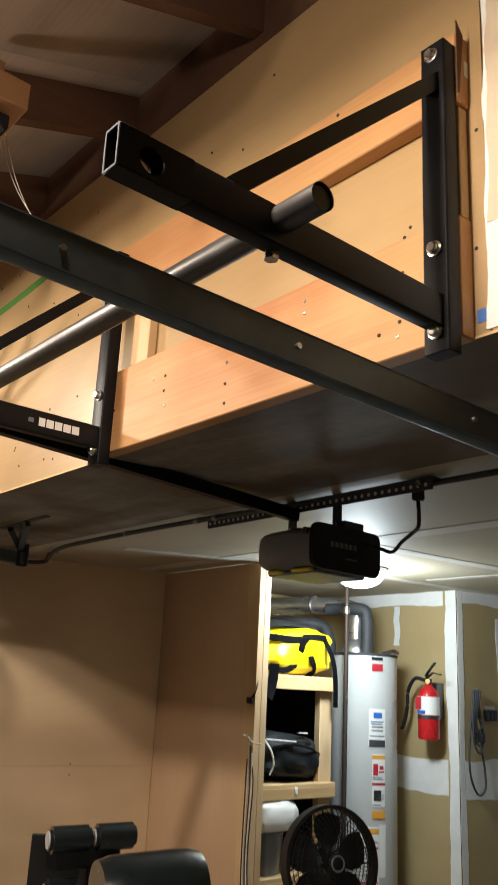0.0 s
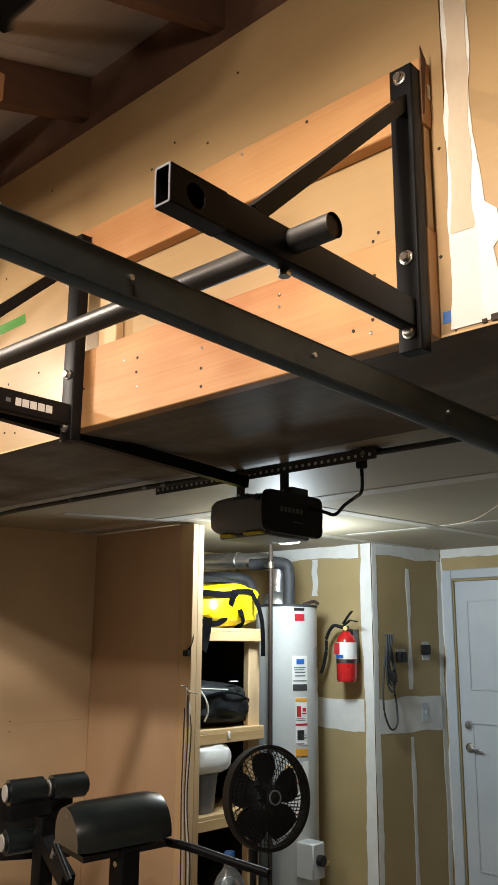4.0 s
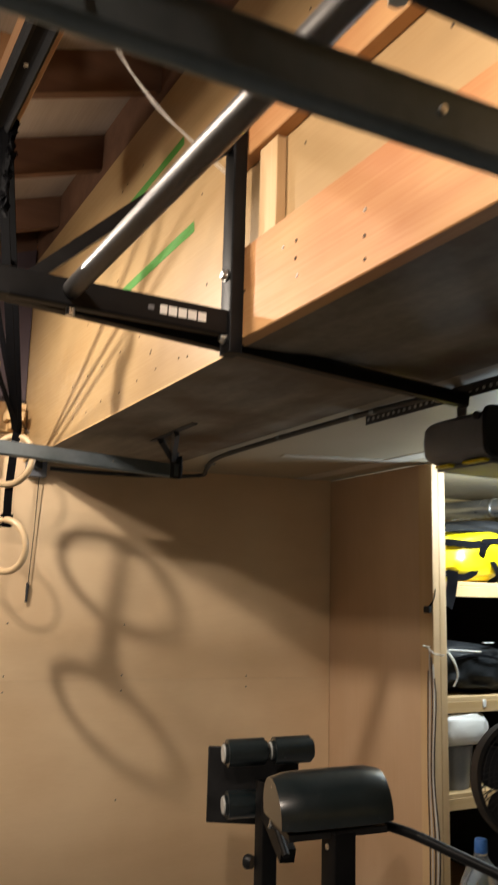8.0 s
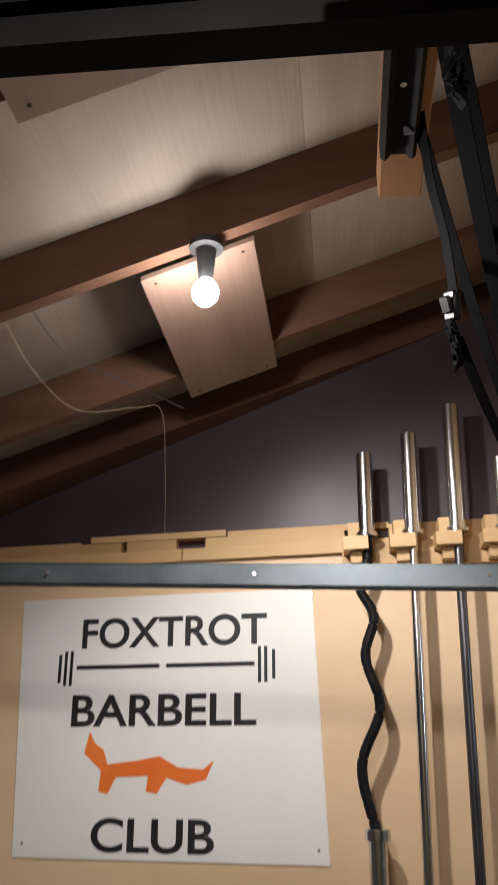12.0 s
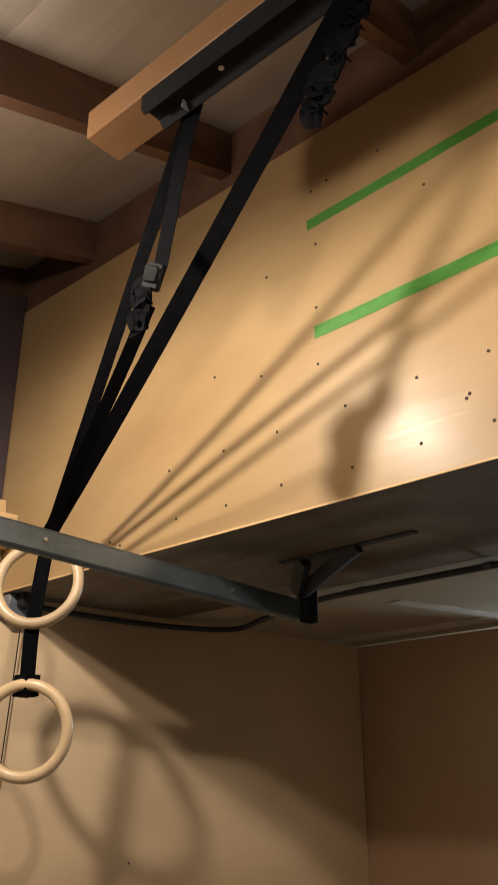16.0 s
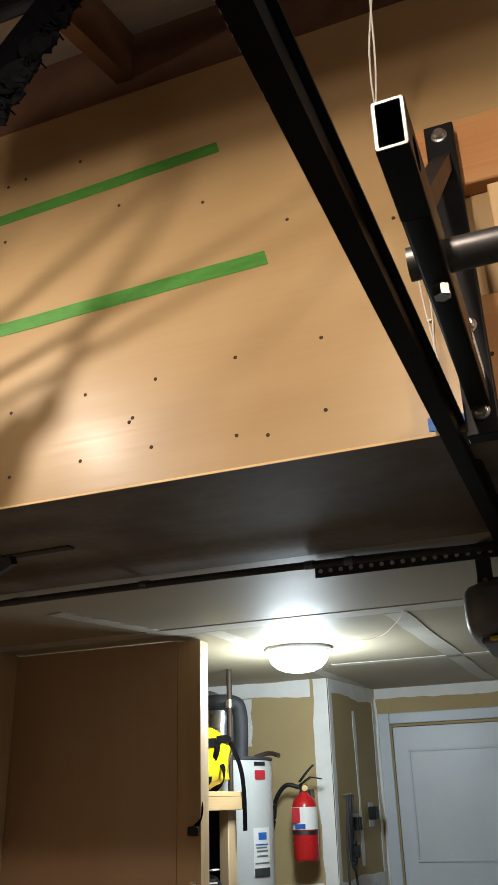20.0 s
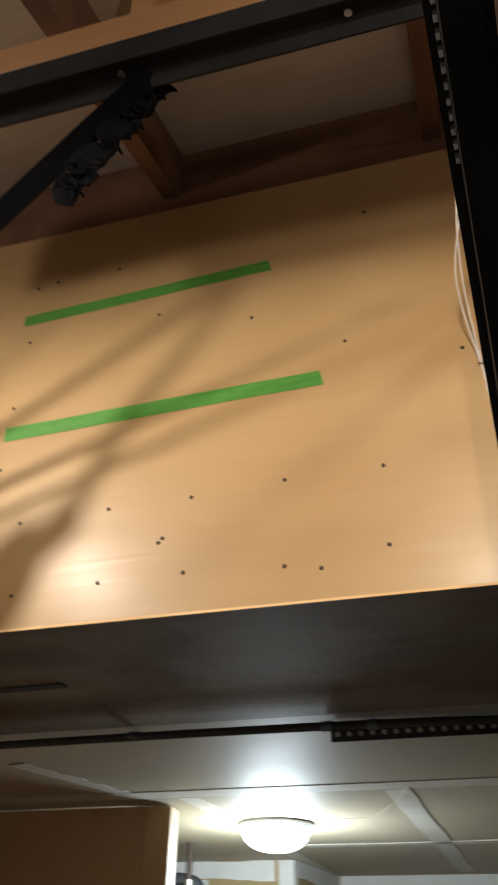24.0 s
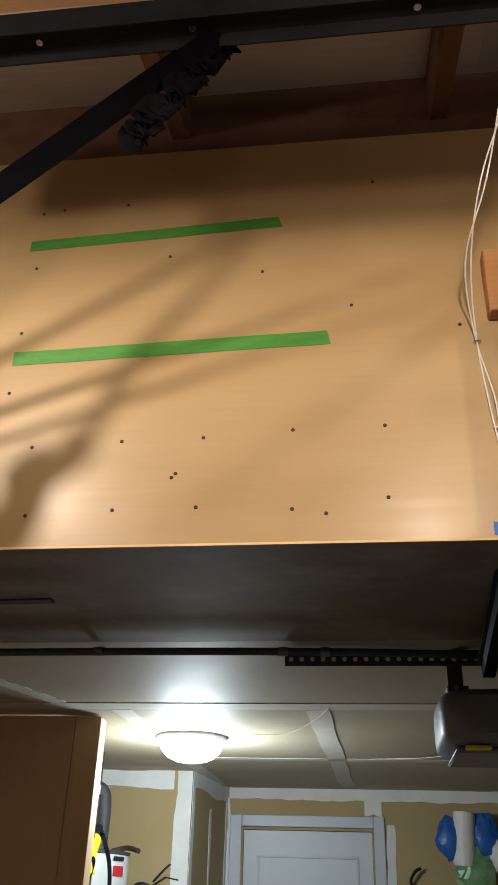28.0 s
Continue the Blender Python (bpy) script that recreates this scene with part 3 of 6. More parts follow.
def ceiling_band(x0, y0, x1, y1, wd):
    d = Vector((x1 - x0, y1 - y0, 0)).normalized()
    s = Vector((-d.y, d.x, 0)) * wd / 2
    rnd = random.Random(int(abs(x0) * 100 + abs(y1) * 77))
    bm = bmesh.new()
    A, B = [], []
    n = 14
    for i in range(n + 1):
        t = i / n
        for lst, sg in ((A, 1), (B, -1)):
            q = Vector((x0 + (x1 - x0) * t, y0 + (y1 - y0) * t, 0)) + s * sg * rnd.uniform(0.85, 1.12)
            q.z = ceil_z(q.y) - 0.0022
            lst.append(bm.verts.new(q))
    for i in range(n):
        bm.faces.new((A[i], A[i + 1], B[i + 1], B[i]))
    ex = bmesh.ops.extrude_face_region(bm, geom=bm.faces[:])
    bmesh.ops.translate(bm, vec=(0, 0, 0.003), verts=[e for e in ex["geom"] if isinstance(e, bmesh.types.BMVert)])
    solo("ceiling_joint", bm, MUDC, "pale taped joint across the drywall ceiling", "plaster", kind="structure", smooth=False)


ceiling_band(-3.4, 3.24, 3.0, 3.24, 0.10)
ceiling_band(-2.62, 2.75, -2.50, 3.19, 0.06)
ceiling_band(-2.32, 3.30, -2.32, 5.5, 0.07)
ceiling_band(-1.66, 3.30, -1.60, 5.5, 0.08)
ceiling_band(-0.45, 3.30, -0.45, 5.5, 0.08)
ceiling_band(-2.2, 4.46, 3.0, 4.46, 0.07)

# partition with its end stud
solo("wall_partition", box((-3.62, 3.408, 0), (-2.510, 3.426, 2.241)), PLYP, "brown plywood partition under the low ceiling", "wall", kind="structure", smooth=False)
st = thing("partition_stud", "pale pine stud closing the end of the partition", "stud", (-2.465, 3.43, 0), kind="structure")
part("stud", box((-2.508, 3.405, 0), (-2.417, 3.443, 2.238), 0.002), PINEV, st)
part("stud", box((-2.505, 3.446, 0), (-2.420, 3.484, 2.238), 0.002), PINEV, st)

# walls of the far room
solo("wall_alcove", box((-3.75, 4.916, 0), (-2.368, 5.03, 2.30)), DRYW, "tan unpainted drywall beside the water heater", "wall", kind="structure", smooth=False)
solo("wall_return", slab_xy([(-2.364, 4.918), (-2.292, 5.66), (-2.42, 5.70), (-2.49, 5.034), (-2.368, 5.034)], 0, 2.30), DRYW, "tan unpainted drywall return beside the door", "wall", kind="structure", smooth=False)
back = thing("wall_back", "tan unpainted drywall around the white door", "wall", (0, BACK, 0), kind="structure")
part("drywall", box((-2.6, BACK, 0), (-2.202, BACK + 0.12, 2.32)), DRYW, back, smooth=False)
part("drywall", box((-1.465, BACK, 0), (RIGHT + 0.1, BACK + 0.12, 2.32)), DRYW, back, smooth=False)
part("drywall", box((-2.202, BACK, 2.085), (-1.465, BACK + 0.12, 2.32)), DRYW, back, smooth=False)
solo("wall_side_far", slab_xy([(-3.70, 3.44), (-3.55, 3.44), (-3.55, 5.05), (-3.70, 5.05)], 0, 2.30), DRYW, "tan drywall behind the shelves", "wall", kind="structure", smooth=False)
solo("wall_right", box((RIGHT, FRONT, 0), (RIGHT + 0.15, BACK + 0.1, 4.2)), DRYW, "plain tan drywall on the far side", "wall", kind="structure", smooth=False)
door_wall = thing("garage_door", "closed pale sectional garage door", "garage door", (0, FRONT, 0), kind="structure")
for i in range(4):
    part("door_section", box((-4.15, FRONT - 0.06, 0.01 + i * 0.55), (RIGHT, FRONT, 0.55 + i * 0.55), 0.006), WHITEP, door_wall)

# white mud bands on the far drywall
def wall_band(x0, x1, z0, z1, y):
    rnd = random.Random(int(abs(x0 * 91 + z0 * 37) * 10))
    bm = bmesh.new()
    vert = (z1 - z0) > (x1 - x0)
    n = max(10, int(max(z1 - z0, x1 - x0) / 0.035))
    A, B = [], []
    drift, f, g = [0.0, 0.0], rnd.uniform(0, 6), rnd.uniform(0, 6)
    for i in range(n + 1):
        t = i / n
        drift = [0.75 * e + rnd.uniform(-0.004, 0.004) for e in drift]
        j = [drift[0] + 0.005 * math.sin(9 * t + f), drift[1] + 0.005 * math.sin(11 * t + g)]
        if vert:
            A.append(bm.verts.new((x0 + j[0], y, z0 + (z1 - z0) * t)))
            B.append(bm.verts.new((x1 + (j[1] if abs(x1 + 2.366) > 0.01 else 0), y, z0 + (z1 - z0) * t)))
        else:
            A.append(bm.verts.new((x0 + (x1 - x0) * t, y, z0 + j[0])))
            B.append(bm.verts.new((x0 + (x1 - x0) * t, y, z1 + j[1])))
    for i in range(n):
        bm.faces.new((A[i], A[i + 1], B[i + 1], B[i]))
    ex = bmesh.ops.extrude_face_region(bm, geom=bm.faces[:])
    bmesh.ops.translate(bm, vec=(0, 0.003, 0), verts=[e for e in ex["geom"] if isinstance(e, bmesh.types.BMVert)])
    return bm


for x0, x1, z0, z1, y in ((-3.55, -2.440, 1.12, 1.31, 4.9135), (-3.55, -2.46, 2.19, 2.275, 4.9137), (-2.440, -2.366, 0.0, 2.27, 4.913), (-2.84, -2.79, 1.95, 2.19, 4.9133),
                          (-2.285, 3.1, 2.225, 2.285, 5.6525), (-2.285, -2.275, 0, 2.225, 5.6527), (-1.51, -1.415, 2.145, 2.224, 5.6523), (-1.395, -1.35, 0.0, 2.1, 5.6521), (-1.30, 3.1, 1.12, 1.30, 5.6526), (-0.10, -0.02, 1.32, 2.22, 5.6522)):
    solo("joint_compound", wall_band(x0, x1, z0, z1, y), MUD, "white joint compound band on tan drywall", "plaster", kind="structure", smooth=False)
RT = Matrix.Translation((-2.364, 4.918, 0)) @ Matrix.Rotation(math.atan2(0.742, 0.072), 4, "Z")
for x0, x1, z0, z1 in ((0.0, 0.045, 0, 2.27), (0.045, 0.71, 1.10, 1.31), (0.045, 0.73, 2.20, 2.28), (0.35, 0.385, 1.36, 2.13), (0.35, 0.385, 0.0, 1.07), (0.69, 0.735, 0, 2.2)):
    bm = wall_band(x0, x1, z0, z1, -0.0026)
    bmesh.ops.transform(bm, matrix=RT, verts=bm.verts)
    solo("joint_compound", bm, MUD, "white joint compound band on the drywall return", "plaster", kind="structure", smooth=False)

# roof over the tall part: sheathing and rafters along the slope
deck = thing("roof", "old plywood roof sheathing on dark rafters", "roof", (0, 0, 3.0), kind="structure")


def sloped(x0, x1, y0, y1, h0, h1):
    bm = bmesh.new()
    v = [bm.verts.new((x, y, raf(y) + h)) for x in (x0, x1) for y, h in ((y0, h0), (y1, h0), (y1, h1), (y0, h1))]
    bm.faces.new(v[0:4]), bm.faces.new(v[4:8][::-1])
    for i in range(4):
        bm.faces.new((v[i], v[4 + i], v[4 + (i + 1) % 4], v[(i + 1) % 4]))
    return bm


yy = [FRONT - 0.1, -2.35, -1.2, -0.05, 1.1, HY + 0.16]
for y0, y1 in zip(yy, yy[1:]):
    for x0, x1 in ((-4.3, -1.20), (-1.1995, 1.24), (1.2405, RIGHT + 0.1)):
        part("sheathing_panel", sloped(x0, x1, y0, y1 - 0.0008, 0.148, 0.166), DECK, deck, smooth=False)
for i in range(-2, 9):
    x = -2.495 + 0.598 * i
    if -3.6 < x < RIGHT:
        part("rafter", sloped(x - 0.019, x + 0.019, FRONT - 0.1, HY + 0.003, 0.0, 0.147), RAFT, deck, smooth=False)
part("wall_rafter", sloped(-3.70, -3.475, FRONT - 0.1, HY + 0.003, 0.022, 0.147), RAFT, deck, smooth=False)

# ---- pull-up bar ----
pull = thing("pull_up_bar", "black steel pull-up bar on two wall brackets", "pull-up bar", (-0.64, 1.777, HB))


def holed_plate(bm, x, y0, y1, z0, z1, yc, zc, r, half):
    """A plate square to x with a round hole through it."""
    corners = [math.atan2(z - zc, y - yc) % (2 * math.pi) for y in (y0, y1) for z in (z0, z1)]
    angles = sorted(corners + [2 * math.pi * (k + 0.37) / 24 for k in range(24)])
    rings = []
    for xs in (x - half, x + half):
        inner, outer = [], []
        for a in angles:
            c, s = math.cos(a), math.sin(a)
            k = min(((y1 if c > 0 else y0) - yc) / c if abs(c) > 1e-9 else 9, ((z1 if s > 0 else z0) - zc) / s if abs(s) > 1e-9 else 9)
            inner.append(bm.verts.new((xs, yc + r * c, zc + r * s)))
            outer.append(bm.verts.new((xs, yc + k * c, zc + k * s)))
        rings.append((inner, outer))
    n = len(angles)
    for i in range(n):
        j = (i + 1) % n
        for inner, outer in rings:
            bm.faces.new((inner[i], outer[i], outer[j], inner[j]))
        for q in (0, 1):
            bm.faces.new((rings[0][q][i], rings[0][q][j], rings[1][q][j], rings[1][q][i]))


def bracket(cx, flip):
    b = part("bracket", tube_box((cx - 0.026, 1.742, 2.178), (cx + 0.026, 1.777, 2.788), 0.004, 2), BLACK, pull, "black welded steel bracket")
    part("top_cap", box((cx - 0.0255, 1.7425, 2.786), (cx + 0.0255, 1.7765, 2.7895), 0.001), BLACK, b)
    part("end_cap", box((cx - 0.0255, 1.7425, 2.1765), (cx + 0.0255, 1.7765, 2.180), 0.001), BLACK, b)
    tip, swing, drop = (1.138, -0.012, -0.004) if flip else (1.112, 0.013, 0.012)
    arm = tube_box((cx - 0.016, tip + 0.11, 2.218), (cx + 0.016, 1.743, 2.278), 0.0035, 1)
    for side in (-1, 1):
        holed_plate(arm, cx + side * 0.01425, tip, tip + 0.11, 2.2215, 2.2745, tip + 0.048, 2.246, 0.0185, 0.00175)
    box((cx - 0.016, tip, 2.218), (cx + 0.016, tip + 0.11, 2.2213), 0.001, None, arm)
    box((cx - 0.016, tip, 2.2747), (cx + 0.016, tip + 0.11, 2.278), 0.001, None, arm)
    m = Matrix.Translation((cx, 1.743, 2.248)) @ Matrix.Rotation(swing, 4, "Z") @ Matrix.Rotation(drop, 4, "X") @ Matrix.Translation((-cx, -1.743, -2.248))
    bmesh.ops.transform(arm, matrix=m, verts=arm.verts)
    part("arm", arm, BLACK, b, "black box-section arm")
    rim = tube_box((cx - 0.0155, tip - 0.0012, 2.2185), (cx + 0.0155, tip - 0.0002, 2.2775), 0.0032, 1, 0.003)
    bmesh.ops.transform(rim, matrix=m, verts=rim.verts)
    part("cut_rim", rim, GREYP, b, "bare bright cut edge")
    part("brace", sweep([(cx, 1.752, 2.712), (cx + swing * 0.6, 1.29, 2.268)], rect(0.028, 0.028)), BLACK, b)
    part("brace_weld", sweep([(cx - 0.014 + swing * 0.6, 1.272, 2.2755), (cx - 0.014 + swing * 0.6, 1.316, 2.276)], circle(0.004, 8)), BLACK, b)
    for z in (2.762, 2.366, 2.214):
        part("bolt", lathe([(0, 0.013), (0.008, 0.013), (0.0105, 0.010), (0.0105, 0.004), (0.0145, 0.003), (0.0145, 0), (0, 0)], (cx, 1.7418, z), (0, -1, 0), 14), ZINC, b, "zinc bolt and washer")
    part("bar_bolt", rod((cx - 0.002, 1.378, 2.202), (cx - 0.002, 1.378, 2.2165), 0.0105, seg=6), ZINC, b, "zinc bolt under the arm")
    if flip:
        # plain pale bars in place of the maker's mark
        x = cx + 0.0166
        y = 1.690
        for wdt in (0.020, 0.021, 0.020, 0.020, 0.017):
            y -= wdt + 0.0035
            part("printed_bar", box((x - 0.0006, y, 2.238), (x + 0.0004, y + wdt, 2.259), 0, m), PAPER, b, "white printed mark")
        part("printed_bar", box((x - 0.0006, y - 0.028, 2.243), (x + 0.0004, y - 0.014, 2.254), 0, m), GREYP, b, "small grey mark")
    return b


bracket(-0.101, False)
bracket(-1.197, True)
part("grip_bar", rod((-1.232, 1.375, 2.254), (-0.002, 1.375, 2.254), 0.0205, seg=28, cap=False), BARM, pull, "bare dark steel grip bar")
part("grip_bar_core", rod((-1.228, 1.375, 2.254), (-0.006, 1.375, 2.254), 0.0175, seg=20), PLASTIC, pull)

solo("stringer_board", box((-1.252, 1.777, 2.672), (-0.073, 1.8148, 2.822), 0.003), PINE, "long pine board screwed to the header behind the brackets", "board", "stringer boards")
solo("stringer_board", box((-1.215, 1.777, 2.212), (-0.075, 1.8148, 2.440), 0.003), PINE, "wide knotty pine board along the foot of the header", "board", "stringer boards")
flap = thing("split_veneer", "split brown veneer flap with a paper scrap on a board end", "veneer", (-0.072, 1.79, 2.76))
bm = bmesh.new()
v = [bm.verts.new(q) for q in ((-0.0725, 1.776, 2.685), (-0.0725, 1.783, 2.690), (-0.0725, 1.797, 2.822), (-0.0725, 1.776, 2.846))]
f = bm.faces.new(v)
e = bmesh.ops.extrude_face_region(bm, geom=[f])
bmesh.ops.translate(bm, vec=(0.0018, 0, 0), verts=[q for q in e["geom"] if isinstance(q, bmesh.types.BMVert)])
part("flap", bm, RAFT, flap, smooth=False)
part("paper_scrap", box((-0.0722, 1.799, 2.735), (-0.0712, 1.810, 2.768)), PAPER, flap, "white paper scrap")
solo("spacer_board", box((-1.132, 1.789, 2.442), (-1.052, 1.8146, 2.670), 0.002), PINEV, "short upright pine spacer between the stringer boards", "board", "spacers")
solo("spacer_board", box((-0.140, 1.789, 2.442), (-0.079, 1.8146, 2.670), 0.002), PINEV, "short upright pine spacer between the stringer boards", "board", "spacers")
for x, z in ((-0.572, 2.807), (-0.37, 2.804), (-0.453, 2.402), (-0.453, 2.374), (-0.453, 2.323), (-0.199, 2.371), (-0.206, 2.277), (-0.211, 2.25), (-0.254, 2.265), (-0.699, 2.335), (-0.701, 2.284), (-0.70, 2.238), (-0.943, 2.327), (-0.941, 2.366), (-0.936, 2.287), (-1.169, 2.327), (-0.995, 2.371)):
    solo("screw", lathe([(0, 0.0004), (0.0022, 0.0006), (0.0035, 0.0013), (0.004, 0.0), (0.004, -0.002)], (x, 1.7768, z), (0, -1, 0), 10), ZINC if (int(x * 100) % 3 == 0) else SCREWM, "screw head sunk in a pine board", "screw", "board screws")

# ---- tapes ----
def tape(name, p0, p1, w0, mat_, label, cat="tape"):
    bm = bmesh.new()
    n = 12
    A, B = [], []
    rnd = random.Random(int(p0[1] * 1000))
    for i in range(n + 1):
        t = i / n
        x, z = p0[0] + (p1[0] - p0[0]) * t, p0[1] + (p1[1] - p0[1]) * t
        e = rnd.uniform(-0.0006, 0.0006)
        A.append(bm.verts.new((x + (0.004 if i == n else 0), HY - 0.0012, z - w0 / 2 + e)))
        B.append(bm.verts.new((x - (0.003 if i == n else 0), HY - 0.0012, z + w0 / 2 + e)))
    for i in range(n):
        bm.faces.new((A[i], A[i + 1], B[i + 1], B[i]))
    ex = bmesh.ops.extrude_face_region(bm, geom=bm.faces[:])
    bmesh.ops.translate(bm, vec=(0, 0.0008, 0), verts=[e for e in ex["geom"] if isinstance(e, bmesh.types.BMVert)])
    solo(name, bm, mat_, label, cat, smooth=False)


tape("masking_tape", (-2.216, 2.940), (-1.658, 2.966), 0.029, GREENT, "upper strip of green masking tape on plywood")
tape("masking_tape", (-2.204, 2.635), (-1.559, 2.652), 0.033, GREENT, "lower strip of green masking tape on plywood")
tape("masking_tape", (-1.288, 2.238), (-1.225, 2.236), 0.024, BLUET, "scrap of blue masking tape at the header's foot")
tape("masking_tape", (-0.070, 2.255), (-0.05, 2.255), 0.024, BLUET, "scrap of blue masking tape at the header's foot")

# ---- door tracks ----
def track(name, x0, y0, z0, x1, y1, z1, label, inward):
    """A lipped steel door track; inward is the side (+1, -1) to which the rolled lip turns."""
    t = thing(name, label, "door track", ((x0 + x1) / 2, (y0 + y1) / 2, (z0 + z1) / 2), "door tracks")
    s = inward
    sec = [(0, 0.026), (0.0018, 0.026), (0.0018, -0.022), (0.006, -0.0265), (0.016, -0.0285), (0.022, -0.0265), (0.024, -0.020), (0.024, -0.013), (0.0222, -0.013), (0.0222, -0.019), (0.0205, -0.0245), (0.016, -0.0265), (0.007, -0.0245), (0.0, -0.020)]
    sec = [(a * s, b) for a, b in sec]
    if s < 0:
        sec = sec[::-1]
    part("rail", sweep([(x0, y0, z0), (x1, y1, z1)], sec), GALV, t, "lipped galvanised rail")
    part("flange", sweep([(x0 + 0.01 * s, y0, z0 + 0.027), (x1 + 0.01 * s, y1, z1 + 0.027)], rect(0.022, 0.0018)), GALV, t)
    d = Vector((x1 - x0, y1 - y0, z1 - z0))
    for k in range(9):
        q = Vector((x0, y0, z0)) + d * (0.06 + 0.11 * k)
        part("slot", rod(q + Vector((-0.0026, 0, 0.004)), q + Vector((0.0044, 0, 0.004)), 0.0042, seg=10), ZINC, t)
    return t


def along(a, b, c, d, y):
    return (a + b * y, y, c + d * y)


rt = track("door_track", *along(-0.249, 0.14, 2.187, -0.0925, -0.7), *along(-0.249, 0.14, 2.187, -0.0925, 2.2), "galvanised garage door track nearer the pull-up bar", -1)
lt = track("door_track", *along(-2.855, 0.13, 2.235, -0.056, -2.4), *along(-2.855, 0.13, 2.235, -0.056, 2.25), "galvanised garage door track beside the plywood wall", -1)


def hanger(parent, x, y, z):
    """A short drop of perforated angle with a slanting stay up to a strip on the soffit."""
    zc = ceil_z(y) - 0.002
    part("hanger_angle", box((x - 0.004, y - 0.03, z - 0.03), (x, y + 0.004, z + 0.075)), INSUL, parent, "dark perforated steel hanger")
    part("hanger_angle", box((x - 0.0045, y + 0.0045, z - 0.03), (x + 0.028, y + 0.0075, z + 0.06)), INSUL, parent, "dark perforated steel hanger")
    part("hanger_strip", sweep([(x + 0.0, y - 0.11, zc - 0.003), (x + 0.41, y - 0.12, zc - 0.003)], rect(0.024, 0.004)), INSUL, parent, "strip on the soffit")
    part("hanger_stay", sweep([(x - 0.005, y - 0.02, z + 0.05), (x + 0.25, y - 0.12, zc - 0.006)], rect(0.036, 0.018), None, False, (0, 1, 0.2)), INSUL, parent, "slanting perforated stay")
    part("hanger_stay", sweep([(x - 0.02, y - 0.02, z + 0.055), (x + 0.075, y - 0.11, zc - 0.006)], rect(0.04, 0.022), None, False, (0, 1, 0.2)), INSUL, parent, "slanting perforated stay")
    for dz in (0.0, 0.045):
        part("hanger_bolt", rod((x - 0.006, y - 0.014, z + dz), (x - 0.013, y - 0.014, z + dz), 0.007, seg=6), ZINC, parent)
    for k in range(6):
        q = Vector((x + 0.02, y - 0.03, z + 0.072)).lerp(Vector((x + 0.22, y - 0.11, zc - 0.018)), k / 5)
        part("slot", rod(q + Vector((0, -0.004, 0)), q + Vector((0, 0.001, 0)), 0.0045, seg=8), ZINC, parent)


hanger(lt, -2.567, 2.23, 2.11)
hanger(rt, 0.062, 2.17, 1.986)

# ---- lamps ----
def bulb(at, label, k):
    """A round lamp of k times a bulb's size under a rafter, in its holder."""
    t = thing("ceiling_bulb", label, "lamp", at, "roof bulbs")
    up = Vector((0, 0, 1))
    top = raf(at.y) - at.z
    g = part("bulb", lathe([(0, -0.034 * k), (0.016 * k, -0.030 * k), (0.028 * k, -0.017 * k), (0.032 * k, 0.0), (0.027 * k, 0.016 * k), (0.016 * k, 0.03 * k), (0.0, 0.032 * k)], at, up, 20), BULBM if k < 1.2 else GLOBEM, t, "glowing frosted bulb")
    g.visible_shadow = False
    h = min(0.03 * k, top - 0.03)
    part("lampholder", lathe([(0.0, h), (0.015, h), (0.019, h + 0.02), (0.024, top - 0.02), (0.04, top - 0.018), (0.04, top - 0.001), (0.0, top - 0.001)], at, up, 20), INSUL, t, "dark lampholder")
    return t


bulb(BULB, "lit bulb in a dark holder under a rafter", 1.0)
bulb(BULB2, "unseen frosted bulb in a dark holder, placed by the light it throws", 1.4)
bulb(BULB3, "unseen frosted bulb in a dark holder, placed by the light it throws", 1.4)

for x0, x1, y0, y1 in ((-3.22, -2.53, 0.70, 0.97), (-1.96, -1.70, 0.62, 0.91)):
    yc = (y0 + y1) / 2
    rp = thing("roof_patch", "square of brown plywood nailed under the rafters", "plywood patch", ((x0 + x1) / 2, yc, raf(yc)), "roof patches")
    part("board", sloped(x0, x1, y0, y1, -0.014, -0.001), PATCH, rp, smooth=False)
    for x in (x0 + 0.03, x1 - 0.03):
        for y in (y0 + 0.03, y1 - 0.03):
            part("nail", rod((x, y, raf(y) - 0.0155), (x, y, raf(y) - 0.013), 0.004, seg=8), SCREWM, rp)
t = thing("ceiling_lamp", "round frosted glass ceiling lamp, lit cool white", "ceiling lamp", (DOME.x, DOME.y, ceil_z(DOME.y)))
cz = ceil_z(DOME.y)
part("base_ring", lathe([(0.0, 0.0), (0.136, 0.0), (0.139, -0.012), (0.132, -0.020), (0.124, -0.020), (0.0, -0.018)], (DOME.x, DOME.y, cz - 0.001), (0, 0, 1), 40), WHITEP, t, "white metal base")
d = part("glass_dome", lathe([(0.126, -0.020), (0.124, -0.034), (0.114, -0.056), (0.092, -0.077), (0.062, -0.090), (0.03, -0.096), (0, -0.098)], (DOME.x, DOME.y, cz), (0, 0, 1), 40), DOMEM, t, "glowing frosted glass dome")
d.visible_shadow = False

# ---- garage door opener ----
op = thing("garage_door_opener", "dark grey garage door opener hung from the ceiling", "door opener", (-1.19, 2.48, 2.10))
oz, oy0, oy1, ox = 2.128, 2.42, 2.72, -1.192
bm = bmesh.new()
